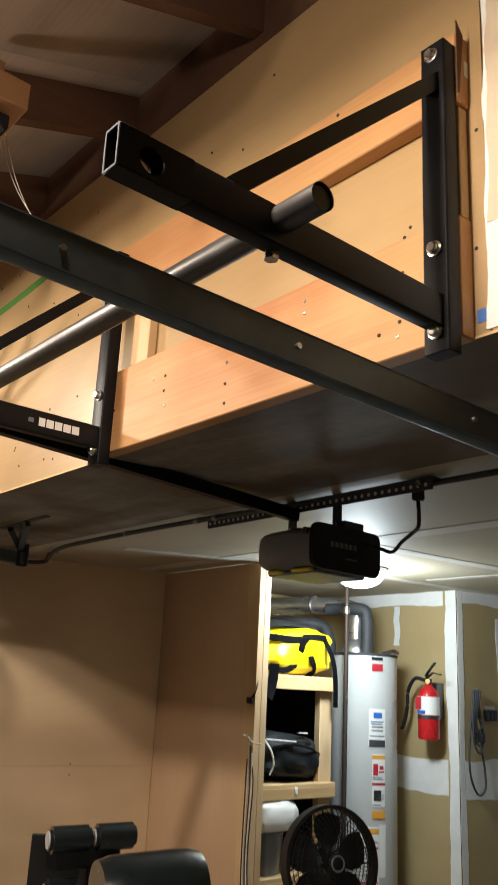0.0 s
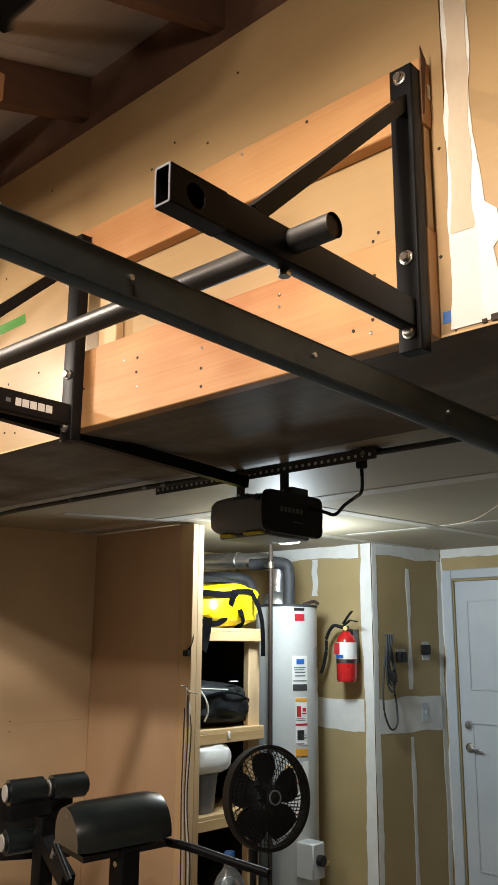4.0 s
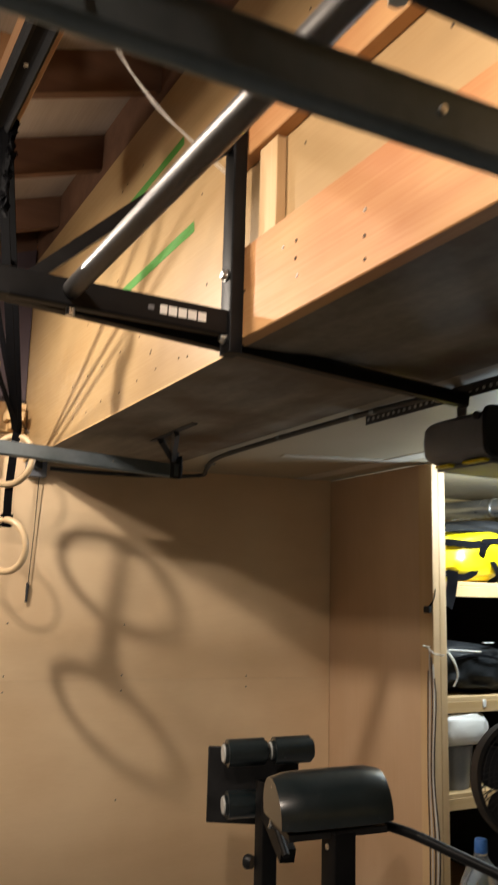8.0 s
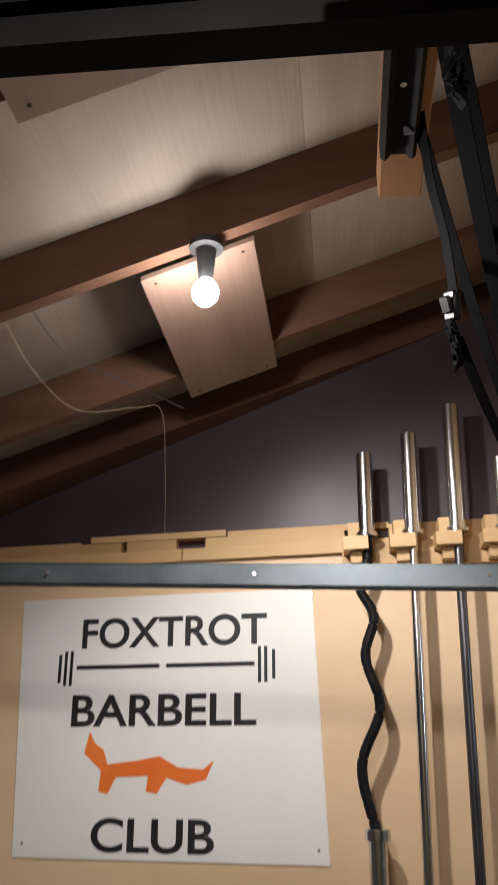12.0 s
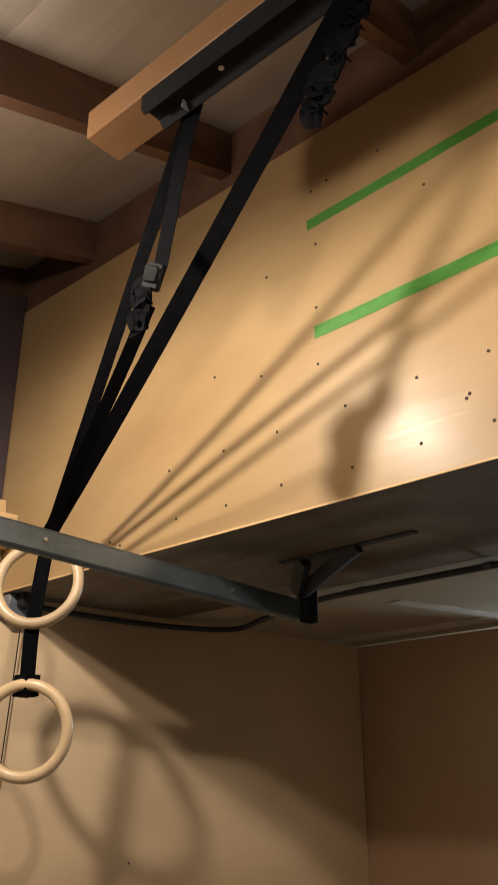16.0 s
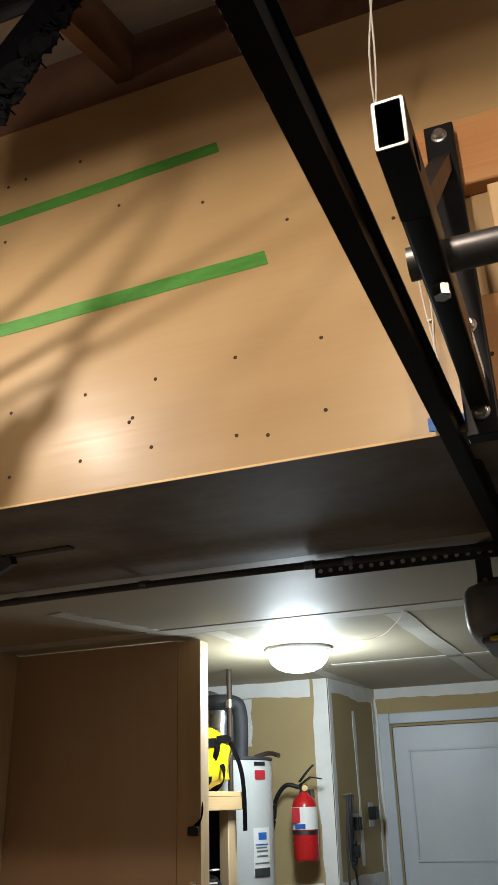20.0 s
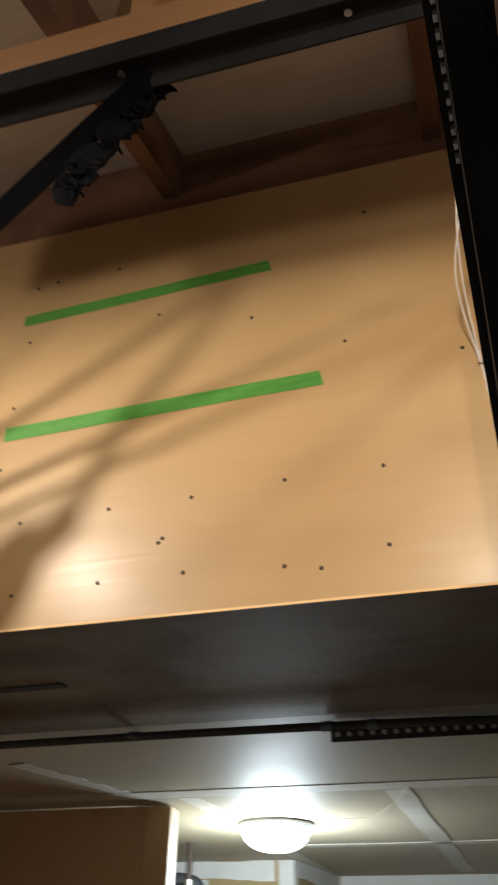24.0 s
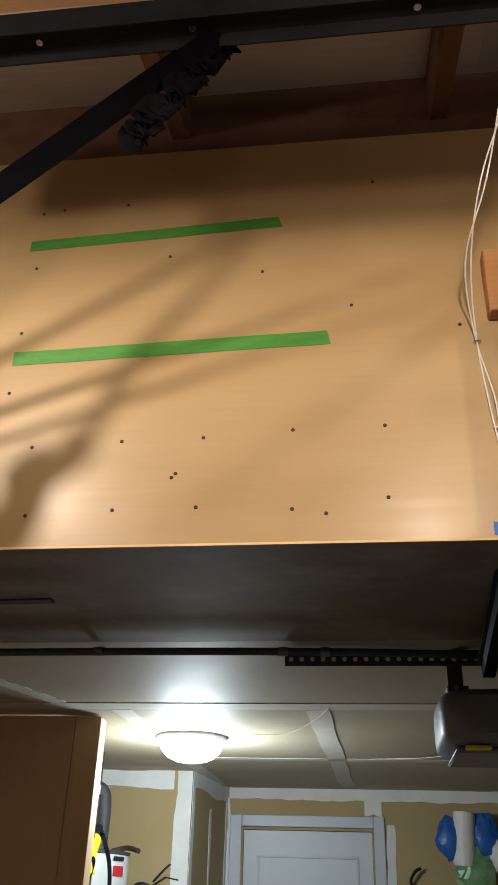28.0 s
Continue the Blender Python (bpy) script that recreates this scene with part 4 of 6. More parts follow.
# barrel-shaped housing across the rail: rounded front, rounded left end, flat black end to the right
prof = []
for k in range(20):
    a = 2 * math.pi * k / 20
    c, q = math.cos(a), math.sin(a)
    e = 0.62 if c < 0 else 0.3
    prof.append((0.150 * math.copysign(abs(c) ** e, c), 0.068 * math.copysign(abs(q) ** 0.42, q)))
oyc, ozc = (oy0 + oy1) / 2, oz - 0.07
rows = []
for xx, k in ((-0.150, 0.55), (-0.146, 0.74), (-0.134, 0.87), (-0.112, 0.95), (-0.075, 0.99), (0.0, 1.0), (0.118, 0.99)):
    rows.append([bm.verts.new((ox + xx, oyc + a * k, ozc + b * k)) for a, b in prof])
for A, B in zip(rows, rows[1:]):
    for i in range(20):
        j = (i + 1) % 20
        bm.faces.new((A[i], A[j], B[j], B[i]))
bm.faces.new(rows[0]), bm.faces.new(rows[-1][::-1])
part("housing", bm, GREYP, op, "barrel-shaped dark grey plastic housing")
bm = bmesh.new()
flat = [(0.150 * math.copysign(abs(a / 0.15) ** 0.45, a), b * 1.02) for a, b in prof]
ra = [bm.verts.new((ox + 0.1185, oyc + a * 1.03, ozc + b * 1.05)) for a, b in flat]
rb = [bm.verts.new((ox + 0.130, oyc + a, ozc + b)) for a, b in flat]
bm.faces.new(ra), bm.faces.new(rb[::-1])
for i in range(20):
    j = (i + 1) % 20
    bm.faces.new((ra[i], rb[i], rb[j], ra[j]))
panel = part("end_panel", bm, PLASTIC, op, "black end panel")
for k in range(6):
    part("printed_bar", box((ox + 0.1298, oyc - 0.075 + k * 0.02, ozc + 0.002), (ox + 0.1308, oyc - 0.061 + k * 0.02, ozc + 0.018)), GREYP, panel)
part("printed_bar", box((ox + 0.1298, oyc - 0.01, ozc - 0.03), (ox + 0.1308, oyc + 0.04, ozc - 0.026)), GREYP, panel)
part("light_cover", box((ox - 0.12, oy0 + 0.05, oz - 0.146), (ox + 0.095, oy1 - 0.03, oz - 0.134), 0.004), GREYP, op, "smoked lens below")
for x0, x1 in ((-0.10, -0.045), (0.005, 0.085)):
    part("lens_strip", box((ox + x0, oy0 + 0.030, oz - 0.1415), (ox + x1, oy0 + 0.052, oz - 0.133), 0.002), YELLOW, op, "yellow strip along the lens edge")
part("front_button", rod((ox + 0.095, oy0 - 0.002, oz - 0.028), (ox + 0.095, oy0 + 0.03, oz - 0.028), 0.011), PLASTIC, op)


def on_rail(y):
    return Vector((-1.337 + 0.0468 * y, y, 2.340 - 0.0674 * y))


r0, r1 = on_rail(2.5), on_rail(-3.4)
tsec = [(-0.024, 0.012), (-0.024, 0.016), (0.024, 0.016), (0.024, 0.012), (0.015, 0.011), (0.014, -0.018), (-0.014, -0.018), (-0.015, 0.011)]
part("rail", sweep([r0, r1], tsec), BLACK, op, "long black steel rail")
part("drive_belt", sweep([r0 + Vector((0, 0, 0.0175)), r1 + Vector((0, 0, 0.0175))], rect(0.012, 0.003)), INK, op, "toothed drive belt along the rail")
for k in range(60):
    q = r0.lerp(r1, 0.24 + k * 0.0022)
    part("belt_link", box(q + Vector((-0.0185, -0.0028, -0.006)), q + Vector((-0.0155, 0.0028, 0.0)), 0), ZINC, op)
for x in (ox - 0.10, ox + 0.10):
    part("hanger_strap", box((x - 0.018, 2.55, oz - 0.004), (x + 0.018, 2.554, ceil_z(2.55) - 0.001)), INSUL, op, "perforated steel hanger")
    part("hanger_foot", box((x - 0.02, 2.5545, oz - 0.001), (x + 0.03, 2.64, oz + 0.02)), INSUL, op, "perforated steel bracket")
    part("hanger_bolt", rod((x, 2.548, oz + 0.012), (x, 2.542, oz + 0.012), 0.007, seg=6), ZINC, op)
ang = thing("perforated_angle", "dark perforated steel angle bolted under the ceiling", "steel angle", (-1.2, 2.52, 2.22))
bm = box((-1.70, 2.515, 2.186), (-0.70, 2.518, 2.2235))
part("upright_leg", bm, INSUL, ang)
part("flat_leg", box((-1.70, 2.5185, 2.2205), (-0.70, 2.552, 2.2235)), INSUL, ang)
# Solid pale discs, coloured like the lit ceiling that shows through the holes.
for k in range(38):
    x = -1.685 + k * 0.026
    part("hole", rod((x, 2.5142, 2.202), (x, 2.5152, 2.202), 0.0058, seg=8), TANK, ang)
part("end_bolt", rod((-0.74, 2.51, 2.205), (-0.74, 2.502, 2.205), 0.009, seg=6), ZINC, ang)
pl = thing("power_cord", "black opener power cord plugged into the ceiling", "power cord", (-0.78, 2.56, 2.22))
part("plug", box((-0.80, 2.545, 2.172), (-0.77, 2.575, 2.2225), 0.005), PLASTIC, pl)
part("cable", cord([(-0.785, 2.56, 2.175), (-0.787, 2.565, 2.14), (-0.805, 2.585, 2.105), (-0.86, 2.63, 2.10), (-0.93, 2.665, 2.085), (-0.975, 2.675, 2.06), (-1.01, 2.665, 2.07), (-1.062, 2.65, 2.09)], 0.006), PLASTIC, pl)
solo("ceiling_outlet", box((-0.84, 2.53, 2.219), (-0.72, 2.60, 2.2275), 0.004), GREYP, "grey electrical outlet plate on the ceiling", "outlet")

# ---- conduit along the soffit ----
cd = thing("conduit", "dark painted conduit clipped under the soffit", "conduit", (-1.5, 2.47, 2.21))
part("pipe", sweep(curve_pts([(3.0, 2.555, 2.213), (-0.55, 2.555, 2.213), (-1.6, 2.47, 2.208), (-2.4, 2.455, 2.206), (-2.75, 2.48, 2.206), (-3.02, 2.57, 2.203), (-3.20, 2.62, 2.200), (lw(2.4, 0.05), 2.40, 2.19), (lw(2.1, 0.045), 2.10, 2.185), (lw(1.9, 0.04), 1.93, 2.19)], 6), circle(0.0095, 12)), INSUL, cd)
for x, y in ((-1.70, 2.466), (-2.155, 2.456), (-2.56, 2.462), (-1.60, 2.470), (-2.95, 2.545), (0.2, 2.555)):
    part("clip", sweep([(x - 0.011, y, 2.2075), (x + 0.011, y, 2.2075)], circle(0.0112, 12)), GALV, cd, "zinc conduit clip")
    part("clip_foot", box((x - 0.010, y + 0.014, 2.216), (x + 0.010, y + 0.034, 2.2235)), GALV, cd)

# outlet box on the side wall with a pull cord
ob = thing("wall_outlet", "grey outlet box with a black adapter plugged in", "outlet", (lw(1.87), 1.87, 2.19))
part("box", box((lw(1.87, 0.001), 1.825, 2.145), (lw(1.87, 0.05), 1.915, 2.245), 0.004), GREYP, ob)
part("adapter", box((lw(1.87, 0.05), 1.85, 2.175), (lw(1.87, 0.085), 1.885, 2.225), 0.004), PLASTIC, ob)
part("cable", cord([(lw(1.87, 0.07), 1.868, 2.225), (lw(1.87, 0.085), 1.86, 2.27), (lw(1.86, 0.06), 1.80, 2.36), (lw(1.80, 0.03), 1.78, 2.41)], 0.003), PLASTIC, ob)
pc = thing("plumb_line", "thin cord with a small weight hanging on the wall", "plumb line", (lw(1.87), 1.875, 1.6))
part("line", cord([(lw(1.88, 0.03), 1.885, 2.145), (lw(1.88, 0.02), 1.882, 1.9), (lw(1.88, 0.018), 1.872, 1.66)], 0.0018), PLASTIC, pc)
part("weight", rod((lw(1.87, 0.018), 1.871, 1.66), (lw(1.87, 0.016), 1.869, 1.575), 0.0075, 0.005, 12), INSUL, pc)

# ---- ring mount under the rafters, straps and rings ----
solo("mount_board", box((-2.36, 1.255, 2.912), (-0.96, 1.345, 2.985), 0.003), BOARDX, "brown board fixed across the rafters", "board")
for x in (-1.765, -1.20):
    solo("cleat", box((x + 0.02, 1.27, 2.9855), (x + 0.058, 1.34, 3.16), 0.002), BOARDX, "short upright cleat between board and rafter", "cleat", "cleats")
ch = thing("strap_channel", "black steel channel under the brown board", "steel channel", (-1.6, 1.29, 2.88))
part("channel", sweep([(-2.18, 1.285, 2.888), (-1.00, 1.285, 2.888)], [(-0.034, 0.016), (0.034, 0.016), (0.034, -0.018), (0.026, -0.026), (0.018, -0.018), (0.014, -0.012), (-0.014, -0.012), (-0.018, -0.018), (-0.026, -0.026), (-0.034, -0.018)]), CHANNELM, ch)
for x in (-2.0, -1.75, -1.4):
    part("screw_head", rod((x, 1.285, 2.874), (x, 1.285, 2.878), 0.006, seg=8), ZINC, ch)


def ribbon(ctrl, width, up, n=8, thick=0.0022):
    return sweep(curve_pts(ctrl, n), rect(width, thick), None, False, up)


RX, RYc = -2.99, 1.668


def folds(parent, at, axis_, n, size, seed):
    """A gathered bundle of folded webbing, fold by fold."""
    rnd = random.Random(seed)
    a = Vector(axis_).normalized()
    s = a.cross(Vector((0, 1, 0.2))).normalized()
    for i in range(n):
        k = size * rnd.uniform(0.6, 1.4)
        c = Vector(at) + a * (i - n / 2) * size * 0.5 + Vector((rnd.uniform(-1, 1), rnd.uniform(-1, 1), rnd.uniform(-1, 1))) * size * 0.22
        pts = [c - s * k * 0.2, c + s * k * 0.9 + a * k * 0.3, c + s * k * 1.25 - a * k * 0.1, c + s * k * 0.8 - a * k * 0.5, c - s * k * 0.1 - a * k * 0.25]
        part("webbing_fold", sweep(curve_pts(pts, 4), rect(0.026, 0.003), None, False, (rnd.uniform(-0.9, 0.9), 1, rnd.uniform(-0.9, 0.9))), WEB, parent, "folded spare webbing")


RT_TOP = Vector((-2.975, 1.684, 2.285))     # where both straps meet the upper ring
sa = thing("ring_strap", "black webbing strap with a cam buckle, drawn to the wall", "strap", (-2.1, 1.32, 2.9), "ring straps")
part("direct_run", ribbon([(-2.10, 1.316, 2.885), (-2.39, 1.432, 2.668), (-2.68, 1.555, 2.474), RT_TOP + Vector((0.01, -0.005, 0.012)), RT_TOP], 0.028, (0.15, -0.6, -0.75)), WEB, sa, "taut black run to the ring")
part("webbing", ribbon([(-2.098, 1.322, 2.898), (-2.155, 1.338, 2.79), (-2.205, 1.362, 2.70), (-2.242, 1.374, 2.60)], 0.03, (0.3, -0.9, -0.2)), WEB, sa, "slack run above the buckle")
part("lower_webbing", ribbon([(-2.272, 1.376, 2.53), (-2.40, 1.43, 2.475), (-2.60, 1.515, 2.405), (-2.80, 1.60, 2.345), RT_TOP + Vector((0.0, -0.008, -0.006))], 0.028, (0.15, -0.6, -0.75)), WEB, sa)
buckle = part("buckle", box((-0.019, -0.008, -0.028), (0.019, 0.009, 0.028), 0.004, Matrix.Translation((-2.258, 1.372, 2.585)) @ Euler((0.2, 0.35, 0.5)).to_matrix().to_4x4()), BLACK, sa, "black cam buckle")
part("buckle_lever", box((-0.015, -0.017, -0.012), (0.015, -0.0085, 0.021), 0.003, Matrix.Translation((-2.258, 1.372, 2.585)) @ Euler((0.45, 0.35, 0.5)).to_matrix().to_4x4()), BLACK, buckle, "cam lever")
folds(sa, (-2.278, 1.376, 2.535), (0.25, -0.1, 1), 8, 0.026, 3)
part("keeper", sweep([(-2.105, 1.300, 2.885), (-2.11, 1.302, 2.862)], rect(0.02, 0.003)), GREYP, sa, "grey printed tab")
sb = thing("ring_strap", "black webbing strap with gathered slack, drawn to the wall", "strap", (-1.7, 1.3, 2.9), "ring straps")
part("webbing", ribbon([(-1.68, 1.300, 2.905), (-1.80, 1.336, 2.848), (-2.024, 1.403, 2.739), (-2.348, 1.50, 2.585), (-2.70, 1.605, 2.415), RT_TOP + Vector((0.012, -0.004, 0.008))], 0.036, (0.15, -0.6, -0.75)), WEB, sb)
part("drop_run", ribbon([RT_TOP + Vector((0.004, -0.004, -0.004)), RT_TOP + Vector((-0.004, -0.010, -0.09)), (RX, RYc, 2.05), (RX, RYc, 1.915)], 0.036, (0.75, -0.65, 0)), WEB, sb, "short run between the two rings")
part("second_run", ribbon([(-1.69, 1.296, 2.885), (-1.82, 1.328, 2.808), (-2.04, 1.392, 2.695), (-2.36, 1.488, 2.54), (-2.71, 1.592, 2.378), RT_TOP + Vector((0.0, -0.012, -0.012))], 0.036, (0.15, -0.6, -0.75)), WEB, sb, "second run beside the first")
folds(sb, (-1.76, 1.335, 2.785), (0.55, -0.05, 0.75), 20, 0.024, 5)
part("loop", sweep([(RX, RYc - 0.02, 1.905), (RX, RYc + 0.02, 1.905)], rect(0.05, 0.05)), WEB, sb)
RN, RN2 = Vector((0.62, -0.78, 0.1)), Vector((0.6, -0.8, -0.12))
solo("gym_ring", torus((RX, RYc + 0.003, 2.155), RN, 0.1035, 0.014), BIRCH, "pale birch gymnastic ring hanging from a black strap", "gym ring", "gym rings")
solo("gym_ring", torus((RX + 0.01, RYc, 1.803), RN2, 0.1035, 0.014), BIRCH, "pale birch gymnastic ring hanging lowest on its strap", "gym ring", "gym rings")

# ---- twisted white wire down the header ----
w = thing("hanging_wire", "twisted pair of thin white wires down the header", "wire", (-1.25, 1.75, 2.9))
base = [(-1.215, 1.36, 3.06), (-1.25, 1.45, 2.90), (-1.275, 1.57, 2.80), (-1.295, 1.70, 2.73), (-1.280, 1.806, 2.64), (-1.264, 1.808, 2.48), (-1.260, 1.808, 2.35), (-1.258, 1.808, 2.24)]
for s in (-1, 1):
    P = [Vector(p) + Vector((s * 0.006 * math.cos(i * 1.9), 0, 0)) for i, p in enumerate(base)]
    if s > 0:
        P[0] += Vector((0.02, 0, 0.0))
        P[1] += Vector((0.018, 0, 0.0))
    part("strand", cord(P, 0.0016, None, 8, 6), CORD, w)
for x, z in ((-1.278, 2.62), (-1.263, 2.43)):
    part("staple", box((x - 0.006, 1.8075, z), (x + 0.007, 1.814, z + 0.003)), ZINC, w)
w2 = thing("loose_wire", "loose loop of thin wire under the roof", "wire", (-2.8, 0.7, 2.9))
part("strand", cord([(-2.62, 0.35, 2.92), (-2.78, 0.44, 2.80), (-2.90, 0.62, 2.74), (-3.0, 0.72, 2.72)], 0.0014), INSUL, w2)
part("strand", cord([(-2.70, 0.30, raf(0.30) + 0.13), (-2.84, 0.33, raf(0.33) + 0.05), (-3.02, 0.40, raf(0.40) - 0.02), (-3.12, 0.55, raf(0.55) - 0.03), (-3.24, 0.60, raf(0.60) - 0.01), (-3.42, 0.58, 2.68), (lw(0.55, -0.02), 0.55, 2.505)], 0.0009, None, 8, 6), TAPEM, w2)
w4 = thing("wire_tangle", "small tangle of thin black wires lying on the ledge", "wire", (lw(1.74, 0.0), 1.74, 2.49))
rnd = random.Random(12)
for k in range(4):
    pts = [Vector((lw(1.66 + 0.035 * i, 0.004) + rnd.uniform(-0.012, 0.006), 1.66 + 0.035 * i + rnd.uniform(-0.012, 0.012), 2.494 + rnd.uniform(0.0, 0.045) * (1 if 0 < i < 4 else 0.1))) for i in range(5)]
    part("strand", cord(pts, 0.0016, None, 6, 6), PLASTIC, w4)
w3 = thing("ceiling_wire", "thin loose wire across the drywall ceiling", "wire", (-1.7, 3.6, 2.23))
part("strand", cord([(-1.62, 3.26, ceil_z(3.26) - 0.002), (-1.68, 3.40, ceil_z(3.4) - 0.02), (-1.80, 3.60, ceil_z(3.6) - 0.03), (-2.02, 3.75, ceil_z(3.75) - 0.004)], 0.0013), TAPEM, w3)
part("strand", cord([(-1.48, 4.4, ceil_z(4.4) - 0.004), (-1.2, 4.1, ceil_z(4.1) - 0.03), (-0.9, 3.8, ceil_z(3.8) - 0.004)], 0.0013), TAPEM, w3)

# ---- barbells on the side wall ----
def L(d, y, z):
    return Vector((lw(y, d), y, z))


rack = thing("barbell_rack", "pale wooden barbell rack with stepped blocks", "barbell rack", L(0, 1.5, 2.4))
part("rail", slab_xy([(lw(1.15, 0.021), 1.15), (lw(1.80, 0.021), 1.80), (lw(1.80, 0.048), 1.80), (lw(1.15, 0.048), 1.15)], 2.345, 2.432), PINEY, rack)
for i, y in enumerate((1.155, 1.295, 1.43, 1.565, 1.70)):
    part("block", slab_xy([(lw(y, 0.048), y), (lw(y + 0.075, 0.048), y + 0.075), (lw(y + 0.075, 0.135), y + 0.075), (lw(y, 0.135), y)], 2.385, 2.425), PINEY, rack)
    part("block", slab_xy([(lw(y + 0.015, 0.021), y + 0.015), (lw(y + 0.06, 0.021), y + 0.06), (lw(y + 0.06, 0.09), y + 0.06), (lw(y + 0.015, 0.09), y + 0.015)], 2.426, 2.478), PINEY, rack)
    part("block", slab_xy([(lw(y + 0.02, 0.048), y + 0.02), (lw(y + 0.055, 0.048), y + 0.055), (lw(y + 0.055, 0.10), y + 0.055), (lw(y + 0.02, 0.10), y + 0.02)], 2.35, 2.384), PINEY, rack)


def barbell(y0, y1, ztop, zcol, zlow, zend, shaft, low_mat, label, rs=0.025):
    """Hung upright: upper sleeve, collar resting on the rack, shaft, lower collar and sleeve."""
    D = 0.098

    def P(z):
        t = (ztop - z) / (ztop - zend)
        return L(D, y0 + (y1 - y0) * t, z)
    b = thing("barbell", label, "barbell", P(zend), "barbells on the wall")
    part("upper_sleeve", rod(P(zcol + 0.012), P(ztop), rs, None, 24, None, True, 0.003), CHROME, b, "chrome sleeve")
    part("upper_collar", rod(P(zcol), P(zcol + 0.014), rs * 1.35, None, 24, None, True, 0.003), CHROME, b)
    if shaft is not None:
        part("shaft", rod(P(zlow), P(zcol), 0.0142, None, 16), shaft, b)
    part("lower_collar", rod(P(zlow - 0.03), P(zlow), rs * 1.42, None, 24, None, True, 0.003), CHROME if low_mat is CHROME else SLEEVED, b)
    part("lower_sleeve", rod(P(zend), P(zlow - 0.03), rs, None, 24, None, True, 0.003), low_mat, b, "lower sleeve")
    part("sleeve_groove", rod(P(zend - 0.004), P(zend), rs * 0.55, None, 16), STEELD, b)
    return b


barbell(1.373, 1.326, 2.755, 2.428, 1.09, 0.718, CHROME, SLEEVED, "bright steel barbell hung upright on the wall")
barbell(1.507, 1.456, 2.840, 2.428, 1.075, 0.618, STEELD, SLEEVED, "long dark-shafted barbell hung upright on the wall")
barbell(1.640, 1.598, 2.655, 2.428, 1.125, 0.837, CHROME, SLEEVED, "short bright barbell hung upright beside the rings", 0.022)
cb = barbell(1.231, 1.212, 2.699, 2.428, 1.61, 1.303, None, CHROME, "black curl bar with a bent grip hung upright")
part("bent_shaft", cord([L(0.098, 1.228, 2.43), L(0.098, 1.226, 2.36), L(0.098, 1.198, 2.275), L(0.098, 1.236, 2.185), L(0.098, 1.206, 2.07), L(0.098, 1.240, 1.925), L(0.098, 1.182, 1.77), L(0.098, 1.213, 1.60)], 0.0148, None, 18, 14), BLACK, cb, "black bent grip")

# ---- banner ----
def lettering(string, size, extrude=0.0003):
    c = bpy.data.curves.new("letters", "FONT")
    c.body, c.size, c.extrude, c.offset = string, size, extrude, size * 0.018
    c.align_x, c.align_y = "CENTER", "BOTTOM_BASELINE"
    o = bpy.data.objects.new("letters", c)
    scene.collection.objects.link(o)
    bpy.context.view_layer.update()
    me = bpy.data.meshes.new_from_object(o.evaluated_get(bpy.context.evaluated_depsgraph_get()))
    bm = bmesh.new()
    bm.from_mesh(me)
    bpy.data.objects.remove(o)
    bpy.data.curves.remove(c)
    bpy.data.meshes.remove(me)
    return bm


ban = thing("banner", "white printed gym banner pinned to the plywood wall", "banner", L(0, 0.6, 1.5))
BW = Matrix(((0, 0, 1, 0), (1, 0, 0, 0), (0, 1, 0, 0), (0, 0, 0, 1)))     # drawing x to y, y to z


def on_wall(bm, y, z, d, tilt=0.0):
    m = Matrix.Translation(L(d, y, z)) @ Matrix.Rotation(-math.atan(LWS), 4, "Z") @ BW @ Matrix.Rotation(tilt, 4, "Z")
    bmesh.ops.transform(bm, matrix=m, verts=bm.verts)
    return bm


bm = bmesh.new()
for d in (0.0015, 0.004):
    bm.faces.new([bm.verts.new(L(d, y, z)) for y, z in ((0.10, 1.505), (1.082, 1.505), (1.050, 2.295), (0.060, 2.295))])
bm.verts.ensure_lookup_table()
for i in range(4):
    j = (i + 1) % 4
    bm.faces.new((bm.verts[i], bm.verts[j], bm.verts[4 + j], bm.verts[4 + i]))
part("sheet", bm, PAPER, ban, "white vinyl sheet", smooth=False)
for s, yc, zb, wd, hh in (("FOXTROT", 0.594, 2.13, 0.625, 0.095), ("BARBELL", 0.567, 1.887, 0.61, 0.095), ("CLUB", 0.548, 1.528, 0.39, 0.093)):
    bm = lettering(s, 0.13)
    xs = [v.co.x for v in bm.verts]
    zs = [v.co.y for v in bm.verts]
    kx, kz = wd / (max(xs) - min(xs)), hh / max(zs)
    mx = (max(xs) + min(xs)) / 2
    for v in bm.verts:
        v.co.x, v.co.y = (v.co.x - mx) * kx, v.co.y * kz
    part("lettering", on_wall(bm, yc, zb, 0.0048), INK, ban, "black printed letters", smooth=False)
for y0, y1 in ((0.27, 0.555), (0.575, 0.865)):
    part("printed_bar", on_wall(box((-(y1 - y0) / 2, -0.0065, -0.0003), ((y1 - y0) / 2, 0.0065, 0.0003)), (y0 + y1) / 2, 2.068, 0.0048), INK, ban)
for y, h in ((0.212, 0.045), (0.232, 0.055), (0.252, 0.055), (0.88, 0.055), (0.90, 0.055), (0.925, 0.045)):
    part("printed_bar", on_wall(box((-0.005, -h, -0.0003), (0.005, h, 0.0003)), y, 2.066, 0.0048), INK, ban)
